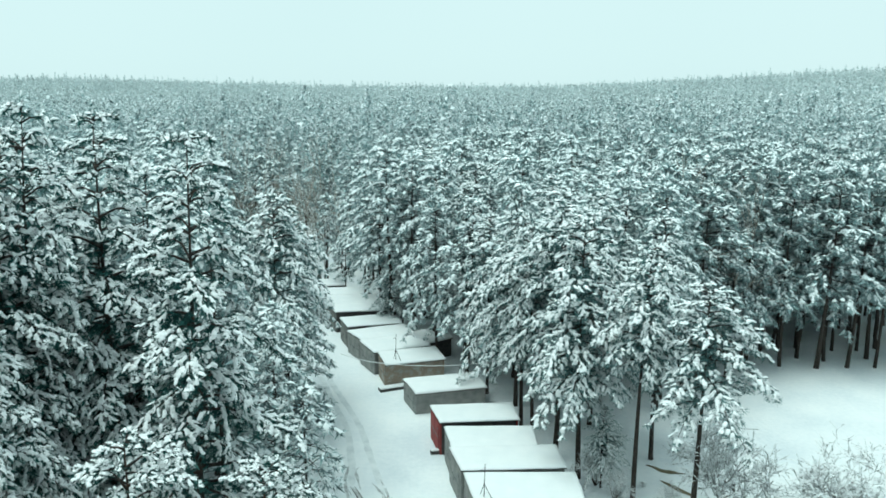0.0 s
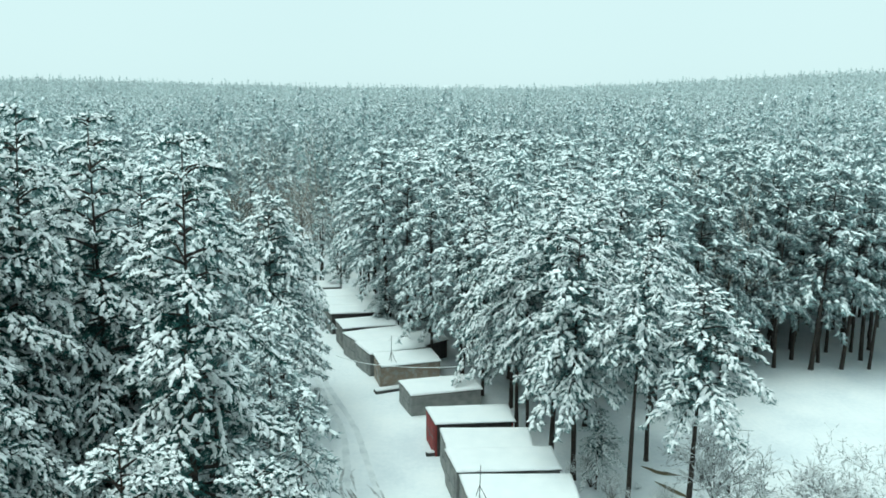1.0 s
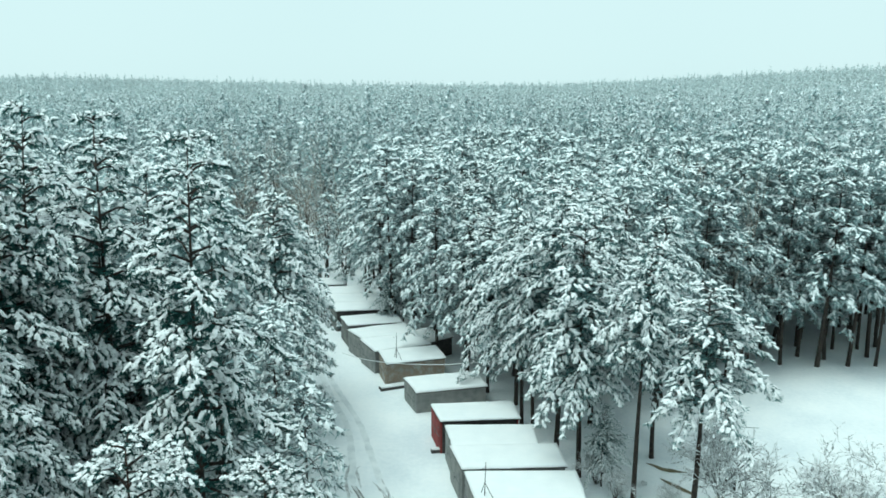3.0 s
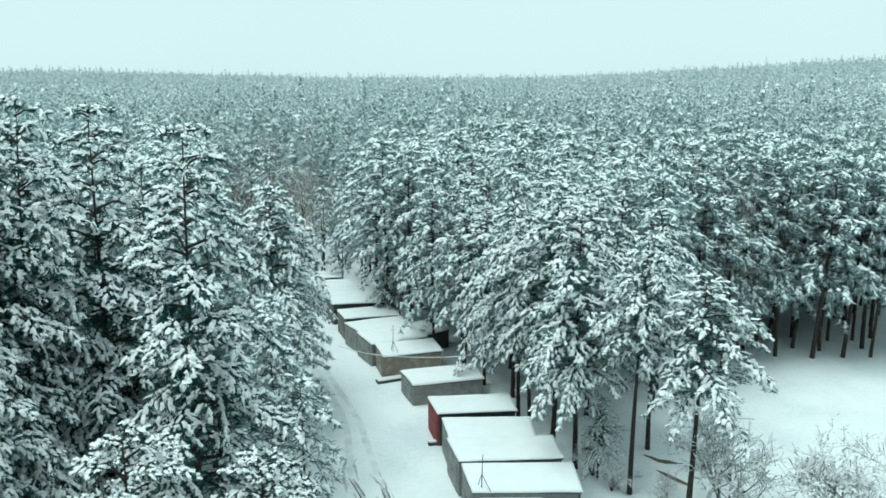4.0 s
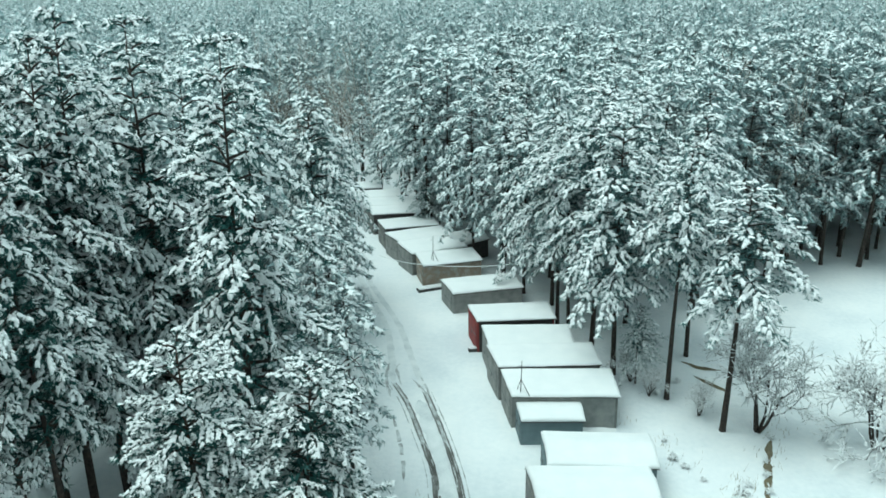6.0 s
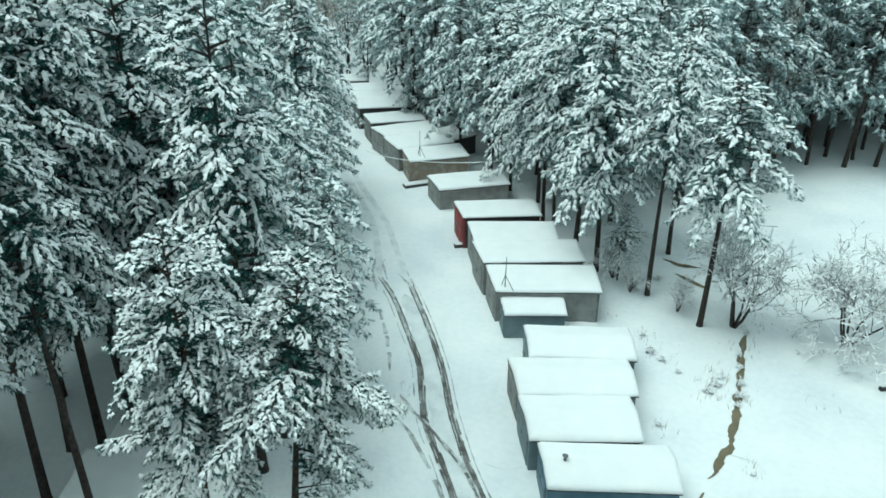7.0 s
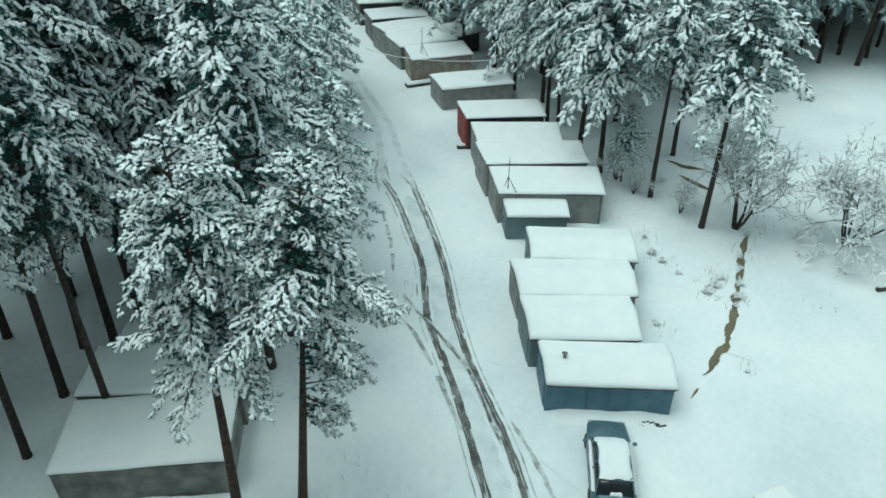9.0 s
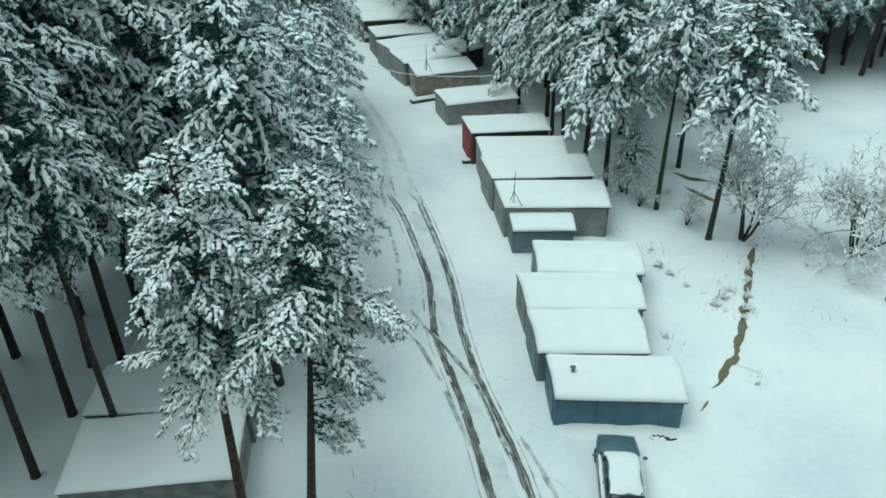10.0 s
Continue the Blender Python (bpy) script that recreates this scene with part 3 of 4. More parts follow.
NEAR = [  # kind, x, y, height, turn, lean to x, width
    (3, -6.8, 19.8, 16.8, -5, 0.10, 1.0), (4, -9.41, 19.24, 17.8, 185, 0.03, 1.0), (0, -9.9, 27.8, 25.9, 60, 0.02, 0.92),
    (1, -16.05, 23.2, 23.0, 10, 0.0, 0.8), (1, -19.66, 21.75, 23.5, 200, 0.08, 0.85), (1, -19.68, 25.52, 25.0, 75, 0.07, 0.9),
    (0, -18.8, 29.57, 26.0, 130, 0.05, 0.9), (1, -20.2, 29.0, 24.5, 290, 0.05, 0.9), (1, -24.7, 29.7, 26.0, 33, 0.05, 0.9),
    (0, -15.6, 34.0, 26.4, 100, 0.0, 1.0), (2, -18.1, 31.6, 26.8, 222, 0.04, 0.85), (0, -16.0, 41.0, 23.0, 15, 0.0, 0.95),
    (2, -21.5, 38.0, 25.0, 310, 0.0, 0.9), (3, -11.9, 50.0, 20.2, 200, 0.02, 0.95), (1, -16.0, 49.0, 21.0, 180, 0.0, 0.9),
    (1, -14.0, 38.5, 17.5, 250, 0.0, 0.8), (2, -13.5, 62.0, 17.0, 35, 0.0, 0.9),
    (3, 12.6, 45.25, 17.8, 50, 0.02, 1.0), (3, 15.2, 41.5, 16.2, 170, 0.0, 1.25), (0, 9.56, 48.61, 19.5, 20, 0.0, 1.05),
    (0, 8.4, 51.6, 20.3, 120, -0.02, 1.05), (2, 12.0, 57.2, 19.5, 300, 0.0, 1.0), (2, 6.4, 57.0, 18.0, 215, 0.0, 0.95),
    (1, 7.0, 54.2, 17.5, 10, -0.02, 0.9), (2, 4.0, 63.5, 16.5, 80, 0.0, 0.95), (0, 9.0, 63.0, 20.0, 160, 0.0, 1.0), (0, 15.5, 51.5, 18.5, 260, 0.0, 0.95),
    (2, 2.2, 72.0, 18.0, 45, 0.0, 0.95), (2, -2.2, 87.0, 20.6, 190, 0.0, 1.15), (1, 3.5, 82.0, 19.5, 280, 0.0, 1.0),
]
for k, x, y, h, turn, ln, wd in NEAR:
    # from 36 m on, pines take the set coloured for haze
    kinds = FINE if k == 4 or y < 36 else HAZED_PINES
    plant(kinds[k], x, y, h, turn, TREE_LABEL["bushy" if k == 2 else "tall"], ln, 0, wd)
for x, y, h in ((-5.7, 79.5, 8.4), (-4.4, 80.5, 7.0), (10.9, 47.3, 6.0)):
    plant(HAZED_PINES[2], x, y, h, x * 40, "young pine bowed under clumps of snow", 0, 0, 1.2)

# open places of the plan, where no forest tree stands
def is_open(x, y):
    lane = np.interp(y, [10, 30, 45, 60, 75, 92, 105], [0, -1, -4, -8, -14, -22, -30])
    wide = np.interp(y, [30, 45, 60, 75, 92], [13, 14, 12.5, 10.5, 9])
    if y < 104 and lane - 5.0 < x < lane + wide:
        return True
    if 9 < x < 0.64 * y + 12 and y < np.interp(x, [9, 16, 22, 30, 45, 90], [56, 58, 64, 70, 70, 60]):
        return True
    return y < 34 and -22.5 < x < 16


rng = random.Random(5)
spots = [(x, y) for k, x, y, *_ in NEAR]


def sow(want, y0, y1, x_of, gap2, tries=9000, kinds=None):
    made = 0
    for _ in range(tries):
        y = rng.uniform(y0, y1)
        x = x_of(y)
        bare = (-0.285 < x / max(y, 1) < -0.14 and 99 < y < 128) or (0.33 < x / max(y, 1) < 0.41 and 62 < y < 80)
        if math.hypot(x, y) > 122 or is_open(x, y) or (bare and rng.random() < 0.9):
            continue
        if all((x - a) ** 2 + (y - b) ** 2 > gap2 for a, b in spots):
            spots.append((x, y))
            h = rng.uniform(17.0, 21.5) + (2.0 if x < -14 and y < 46 else 0)
            if -0.30 < x / y < -0.12:
                h = rng.uniform(10, 14.5) if y < 99 else rng.uniform(14, 18)
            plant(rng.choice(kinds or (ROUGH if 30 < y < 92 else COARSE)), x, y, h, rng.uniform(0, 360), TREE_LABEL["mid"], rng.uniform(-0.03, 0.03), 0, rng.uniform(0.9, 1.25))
            made += 1
            if made >= want:
                return


sow(100, 58, 90, lambda y: rng.uniform(0.30 * y, 0.66 * y), 5.5, kinds=SHELTERED)
# added out of view on the right, to cut sky light on the meadow
sow(26, 6, 58, lambda y: rng.uniform(0.64 * y + 12, 0.64 * y + 30), 14.0, kinds=SHELTERED)
sow(150, 33, 96, lambda y: rng.uniform(-0.63 * y - 3, 0.63 * y + 3), 11.5)
sow(72, 92, 122, lambda y: rng.uniform(-0.63 * y, 0.63 * y), 15.0)
# shade trees added left of the view, to darken the ground there
sow(27, 2, 36, lambda y: rng.uniform(-46, -22), 11.0)


def far_forest(name, r0, r1, n, mat, seed, bits, size, label):
    """Treetops too far off to be told apart one by one, joined into one: sprays of needles and flecks of snow."""
    g = np.random.default_rng(seed)
    az = g.uniform(-0.64, 0.64, n)
    d = np.sqrt(g.uniform(r0 * r0, r1 * r1, n))
    x, y = d * np.sin(az), d * np.cos(az)
    z = np.array([height_of(a, b) for a, b in zip(x, y)])
    h, w = g.uniform(15.5, 22.0, n) + g.uniform(1.0, 7.0, n) * (g.uniform(0, 1, n) > 0.84), g.uniform(1.9, 3.2, n)
    # needle and snow colours imitate haze, more so further out
    for mat_k, tag_k, lift, flat, grow in ((mat, label, 0.0, 0.9, 1.0), (FAINT_HAZED_SNOW if r0 < 150 else HAZED_SNOW if r0 < 400 else HILL_SNOW, "snow on distant crowns, dulled in colour for haze", 0.32, 0.4, 1.12)):
        m = n * bits
        u = np.tile((np.arange(bits) + 0.5) / bits, n) + g.uniform(-0.5, 0.5, m) / bits
        u = u ** 0.9
        H, W = np.repeat(h, bits), np.repeat(w, bits)
        e = g.uniform(0, 6.283, m)
        q = W * ((1 - u) ** 0.75 + 0.04) * g.uniform(0.35, 1.1, m)
        c = np.stack([np.repeat(x, bits) + q * np.cos(e), np.repeat(y, bits) + q * np.sin(e),
                      np.repeat(z, bits) + H * (0.28 + 0.72 * u) - 0.25 * q + lift], 1)
        s = size * grow * (1.2 - 0.6 * u) * g.uniform(0.6, 1.4, m)
        tri = g.normal(0, 1, (m, 3, 3))
        tri[..., 2] *= flat
        tri /= np.linalg.norm(tri, axis=2)[..., None]
        tri = tri - tri.mean(1)[:, None, :]
        tri = tri + 0.0
        tri[..., 2] -= 0.35 * (tri[..., 0] * np.cos(e)[:, None] + tri[..., 1] * np.sin(e)[:, None])
        v = (c[:, None, :] + tri * s[:, None, None]).reshape(-1, 3)
        ob = new(name if lift == 0 else name + "_snow", np_mesh(name, v, np.arange(len(v)).reshape(-1, 3), mat_k, False))
        tagged(ob, tag_k, "forest" if lift == 0 else "snow", kind="stuff")


far_forest("forest", 116, 180, 620, HAZED, 2, 220, 0.68, "dense pine forest with snow-laden crowns")
far_forest("forest", 172, 262, 900, HAZED, 8, 120, 0.70, "dense pine forest with snow-laden crowns")
far_forest("distant_forest", 250, 520, 3000, FAR_NEEDLES, 3, 56, 0.85, "distant snowy pine forest with haze painted into its colour")
far_forest("hill_forest", 500, 1500, 9500, HILL_NEEDLES, 4, 21, 1.7, "snowy forest on the far hills, coloured pale for haze")


# ---- bare broadleaved trees and bushes ----
def bare_parts(seed, h, stems, spread, depth, mat, snowy, thick=1.0, first=0.3, lift=0.12):
    """Trunk and twigs of a leafless tree, with snow along the upper sides of the twigs."""
    g = np.random.default_rng(seed)
    tv, tf, bv, bf, sp, sw, ss = [], [], [], [], [], [], []

    def grow(p, d, ln, r, level):
        pts, dd = [p], d
        for k in range(3 if level < 3 else 2):
            dd = dd + g.normal(0, 0.14, 3) + np.array((0, 0, lift * (1 if level < 2 else -0.6)))
            dd = dd / np.linalg.norm(dd)
            pts.append(pts[-1] + dd * ln / (3 if level < 3 else 2))
        rr = np.linspace(r, r * 0.55, len(pts))
        if level == 0:
            tube(pts, rr, 7, tv, tf)
        else:
            tube(pts, rr, 4 if level < 2 else 3, bv, bf)
        at = lambda f: pts[int(f * (len(pts) - 1.001))] * (1 - f * (len(pts) - 1.001) % 1) + pts[int(f * (len(pts) - 1.001)) + 1] * (f * (len(pts) - 1.001) % 1)
        if level and snowy:
            for f in (0.15, 0.45, 0.8):
                if g.uniform() < snowy:
                    sp.append(at(f) + np.array((0, 0, r * 0.8)))
                    sw.append(dd)
                    ss.append(max(0.028, r * 1.2) * g.uniform(0.8, 1.5))
        if level < depth:
            for i in range(4 if level < depth - 1 else 3):
                f = g.uniform(0.3, 1.0)
                side = np.cross(dd, g.normal(0, 1, 3))
                w = dd * 0.75 + spread * side / (np.linalg.norm(side) + 1e-6)
                w /= np.linalg.norm(w)
                grow(at(f), w, ln * g.uniform(0.48, 0.78), max(0.013, r * 0.5), level + 1)

    for i in range(stems):
        a = 6.283 * i / stems + g.uniform(-0.4, 0.4)
        d = np.array((0.35 * math.cos(a) * (stems > 1), 0.35 * math.sin(a) * (stems > 1), 1.0))
        grow(np.array((0.08 * math.cos(a), 0.08 * math.sin(a), -0.1)), d / np.linalg.norm(d), h * first, 0.02 * h * thick, 0)
    sp, sw, ss = np.array(sp), np.array(sw), np.array(ss)
    v, f = lumps(g, sp, sw, ss, HUMP_V, HUMP_F, 0.9, 4.0)
    return {"trunk": mesh_of("trunk", tv, tf, BARK, True), "twig": mesh_of("twig", bv, bf, mat), "snow": np_mesh("snow", v, f, TREE_SNOW, True)}


def bare_tree(parts, x, y, turn, scale, name, label, group):
    ob = thing(name, pose(x, y, height_of(x, y), 0, 0, turn) @ Matrix.Scale(scale, 4), label, "bush" if "bush" in name else "tree", group)
    part("trunk", parts["trunk"], ob)
    tagged(part("twig", parts["twig"], ob, "thin leafless twigs"), kind="stuff")
    tagged(part("snow", parts["snow"], ob, "fresh snow along the twigs"), kind="stuff")
    return ob


FAN = bare_parts(41, 6.6, 5, 0.62, 4, TWIG, 0.7, 0.6, 0.42, 0.14)
ROUND = bare_parts(42, 6.0, 5, 0.9, 4, TWIG, 0.8, 0.42, 0.40, -0.01)
LOW = bare_parts(43, 1.1, 6, 0.9, 2, TWIG, 0.6, 0.5)
SLIM = [bare_parts(44, 17, 1, 0.36, 3, BIRCH, 0.55, 0.36, 0.55), bare_parts(45, 15, 2, 0.36, 3, BIRCH, 0.55, 0.36, 0.5)]
bare_tree(FAN, 17.35, 41.5, 0, 1.35, "bare_tree", "leafless grey tree with fanned snowy twigs by the ditch", "bare trees at the meadow")
bare_tree(ROUND, 23.7, 39.6, 40, 1.6, "bare_tree", "low round leafless tree with white-frosted twigs", "bare trees at the meadow")
bare_tree(ROUND, 29.5, 42.5, 190, 1.5, "bare_tree", "low round leafless tree with white-frosted twigs", "bare trees at the meadow")
bare_tree(FAN, 10.6, 47.6, 70, 0.5, "bare_tree", "young leafless sapling beneath the pines", "bare trees at the meadow")
bare_tree(FAN, 11.5, 45.6, 200, 0.42, "bare_tree", "young leafless sapling beneath the pines", "bare trees at the meadow")
bare_tree(FAN, 14.2, 43.2, 310, 0.45, "bare_tree", "young leafless sapling beneath the pines", "bare trees at the meadow")
for x, y, k in ((11.4, 38.4, 1.0), (11.9, 37.6, 0.8), (10.4, 31.6, 0.6), (13.8, 34.6, 0.9), (14.4, 35.3, 1.1), (14.9, 36.0, 0.9), (11.3, 40.2, 0.6), (14.2, 28.1, 0.4), (12.6, 36.4, 0.6)):
    bare_tree(LOW, x, y, x * 50, k, "bush", "small dry bush poking out of the snow", "dry bushes in the snow")
g = random.Random(9)
for i in range(46):
    y = g.uniform(99, 130) if i < 30 else g.uniform(64, 80)
    x = y * (g.uniform(-0.28, -0.13) if i < 30 else g.uniform(0.335, 0.40))
    bare_tree(SLIM[i % 2], x, y, g.uniform(0, 360), g.uniform(0.85, 1.15), "birch_tree", "slender pale leafless tree at the forest edge", "bare trees in the forest")


# ---- tyre ruts, ditch and dry stalks ----
def strip(name, points, width, mat, lift, label, category, seed, ragged=0.3, gaps=0.0):
    """A ragged ribbon following a smooth line over the ground."""
    r = random.Random(seed)
    pts = [Vector((x, y)) for x, y in points]
    dense = []
    for i in range(len(pts) - 1):
        p0, p1, p2, p3 = pts[max(i - 1, 0)], pts[i], pts[i + 1], pts[min(i + 2, len(pts) - 1)]
        n = max(2, int((p2 - p1).length / 0.16))
        for k in range(n):
            t = k / n
            dense.append(0.5 * ((2 * p1) + (p2 - p0) * t + (2 * p0 - 5 * p1 + 4 * p2 - p3) * t * t + (3 * p1 - p0 - 3 * p2 + p3) * t ** 3))
    verts, faces = [], []
    n = len(dense)
    for i, p in enumerate(dense):
        d = (dense[min(i + 1, n - 1)] - dense[max(i - 1, 0)]).normalized()
        s = Vector((-d.y, d.x))
        taper = min(1.0, (i + 1) / 8, (n - i) / 8)
        for sgn in (-1, 1):
            w = width * 0.5 * taper * (1 + ragged * (noise.noise((p.x * 1.1 + seed, p.y * 1.1, sgn * 3)) * 1.5 + 0.5 * noise.noise((p.x * 4 + seed, p.y * 4, sgn * 7)) + r.uniform(-0.1, 0.1)))
            q = p + s * sgn * max(0.02, w)
            verts.append((q.x, q.y, height_of(q.x, q.y) + lift))
        if i and noise.noise((p.x * 0.9, p.y * 0.9, seed * 1.3)) > gaps * 2 - 1:
            k = 2 * i
            faces.append((k - 2, k - 1, k + 1, k))
    ob = new(name, mesh_of(name, verts, faces, mat))
    tagged(ob, label, category, kind="structure")


RIGHT = [(3.6, 16.0), (2.8, 19.6), (2.0, 23.0), (1.1, 25.7), (0.2, 28.5), (-0.7, 32.5), (-1.4, 36.8), (-2.5, 41.4), (-3.9, 46.2)]
LEFT = [(1.6, 16.5), (1.1, 19.6), (0.7, 21.4), (-0.3, 25.7), (-1.2, 28.8), (-2.1, 31.8), (-2.7, 36.7), (-3.7, 40.4), (-5.0, 44.6), (-6.2, 47.3)]
CROSS = [(1.7, 23.0), (0.5, 26.9), (-0.2, 28.5), (-1.8, 31.1), (-2.8, 32.5), (-3.7, 34.0)]
RUT = "muddy tyre rut pressed into the snowy lane"
FAINT = "faint tyre track in the snow of the lane"
for k, (line, w) in enumerate(((RIGHT, 0.36), (LEFT, 0.34), (CROSS, 0.22))):
    strip("tyre_track", line, w, SLUSH, 0.030, RUT, "track", 3 + k, 0.25)
strip("tyre_track", [(3.0, 18.6), (2.0, 23.0), (1.1, 25.7), (0.2, 28.5), (-0.7, 32.5), (-1.4, 36.8), (-2.2, 40.0)], 0.17, MUD, 0.036, RUT, "track", 11, 0.5, 0.16)
strip("tyre_track", [(0.95, 20.2), (0.6, 21.8), (-0.3, 25.7), (-1.2, 28.8), (-2.1, 31.8), (-2.7, 36.7), (-3.5, 39.9)], 0.17, MUD, 0.036, RUT, "track", 12, 0.5, 0.16)
strip("tyre_track", CROSS[:5], 0.14, MUD, 0.036, RUT, "track", 13, 0.5, 0.42)
for k, line in enumerate(([(0.6, 22.0), (-0.8, 25.7), (-1.8, 28.4), (-2.8, 30.6), (-3.7, 32.0)], [(-3.7, 45.8), (-4.4, 47.0), (-5.0, 47.9)], [(-3.4, 45.4), (-3.9, 46.9), (-4.4, 48.4)],
                          [(-6.2, 45.3), (-6.8, 48.1), (-6.8, 50.4)], [(-5.6, 46.9), (-6.2, 49.4), (-5.9, 50.1)], [(4.2, 19.0), (3.1, 22.4), (2.1, 24.7)], [(-4.4, 36.0), (-4.8, 39.0), (-5.8, 43.0)])):
    strip("tyre_track", line, 0.20, SLUSH, 0.024, FAINT, "track", 21 + k, 0.6, 0.30)
for k, (line, off) in enumerate(((RIGHT, 0.15), (RIGHT, -0.16), (LEFT, 0.14), (LEFT, -0.15), (CROSS, 0.1), (RIGHT, 0.42), (LEFT, -0.46))):
    strip("tyre_track", [(x + off, y) for x, y in line], 0.10 if k < 5 else 0.06, MUD if k < 4 else SLUSH, 0.039, FAINT, "track", 51 + k, 0.7, 0.34)
WORN = material("packed_snow", [(0.62, 0.65, 0.67), (0.74, 0.77, 0.78), (0.82, 0.84, 0.85)], 0.9, 0.6, 0.4, 8.0)
for k, line in enumerate(([(-3.9, 46.2), (-5.6, 52.6), (-6.8, 57.1), (-9.1, 62.9), (-10.6, 66.7), (-12.6, 73.5), (-16.5, 82.0)], [(-6.2, 47.3), (-7.6, 56.0), (-9.6, 61.6), (-11.4, 67.0), (-13.6, 73.0), (-17.6, 82.0)],
                          [(2.2, 17.0), (1.1, 22.4), (-0.3, 27.5), (-1.6, 33.5), (-2.4, 38.5), (-4.2, 45.0)])):
    strip("tyre_track", line, 0.5 if k < 2 else 1.0, WORN, 0.014, "snow packed down by tyres on the lane", "track", 31 + k, 0.3)
DITCH = [(18.1, 41.0), (17.3, 39.2), (16.6, 37.4), (16.0, 35.7), (15.2, 33.6), (14.6, 32.1), (13.8, 30.2), (13.0, 29.1), (12.4, 28.2), (11.8, 27.7)]
strip("ditch", DITCH, 0.38, WATER, 0.022, "narrow ditch of brown water across the snow", "ditch", 46, 0.75)
strip("ditch", [(11.5, 26.9), (10.9, 26.1)], 0.28, WATER, 0.022, "last bit of the brown ditch", "ditch", 42, 0.6)
strip("ditch", [(14.9, 50.6), (15.8, 49.9), (16.8, 49.4), (17.6, 49.3)], 0.5, WATER, 0.022, "open brown water under the pines", "ditch", 43, 0.6)
strip("ditch", [(15.3, 48.4), (15.9, 47.5), (16.6, 46.7), (17.1, 46.0)], 0.55, WATER, 0.022, "open brown water under the pines", "ditch", 44, 0.6)


def stalks():
    r = random.Random(4)
    verts, faces = [], []
    beds = [(11.6, 38.2, 0.7, 26), (13.8, 34.6, 0.5, 40), (14.8, 35.8, 0.6, 40), (17.0, 39.0, 0.6, 30), (10.5, 31.5, 0.4, 12), (11.3, 40.2, 0.5, 14),
            (15.5, 34.0, 0.4, 24), (-3.6, 34.0, 0.5, 14), (-4.0, 31.5, 0.5, 14), (-4.9, 20.5, 0.8, 16), (24.0, 37.5, 0.7, 20), (14.3, 28.2, 0.4, 12),
            (8.9, 42.2, 0.5, 14), (20.0, 33.0, 0.8, 10), (18.2, 41.4, 0.8, 30)]
    for bx, by, rad, n in beds:
        for _ in range(n):
            x, y = bx + r.gauss(0, rad), by + r.gauss(0, rad)
            h, a, w = r.uniform(0.15, 0.6), r.uniform(0, 6.28), r.uniform(0.008, 0.018)
            z, k = height_of(x, y), len(verts)
            dx, dy = math.cos(a), math.sin(a)
            lx, ly = r.gauss(0, 0.25) * h, r.gauss(0, 0.25) * h
            verts.extend([(x - w * dx, y - w * dy, z - 0.02), (x + w * dx, y + w * dy, z - 0.02), (x - w * dy, y + w * dx, z - 0.02), (x + lx, y + ly, z + h)])
            faces.extend([(k, k + 1, k + 3), (k + 1, k + 2, k + 3), (k + 2, k, k + 3)])
    tagged(new("dry_grass", mesh_of("dry_grass", verts, faces, GRASS)), "dry grass stalks poking through the snow", "grass", kind="stuff")


stalks()


# ---- cars under snow ----
def loft(name, rings, mat, smooth=True):
    """Joins rings of equal length into a closed skin."""
    bm = bmesh.new()
    vs = [[bm.verts.new(p) for p in ring] for ring in rings]
    n = len(rings[0])
    for a, b in zip(vs[:-1], vs[1:]):
        for i in range(n):
            bm.faces.new((a[i], a[(i + 1) % n], b[(i + 1) % n], b[i]))
    bm.faces.new(vs[0])
    bm.faces.new(vs[-1][::-1])
    return from_bm(name, bm, mat, smooth)


def ring(y, half, z0, z1, round_off=0.12, tuck=0.0):
    """A rounded cross-section of a car's body at y."""
    h = z1 - z0
    c = min(round_off, h * 0.45)
    side = half - tuck
    pts = [(-half + 0.06, z0), (-half, z0 + c), (-half, z0 + h * 0.55), (-side, z1 - c), (-side + c * 1.2, z1), (0, z1 + 0.02),
           (side - c * 1.2, z1), (side, z1 - c), (half, z0 + h * 0.55), (half, z0 + c), (half - 0.06, z0), (0, z0)]
    return [(x, y, z) for x, z in pts]


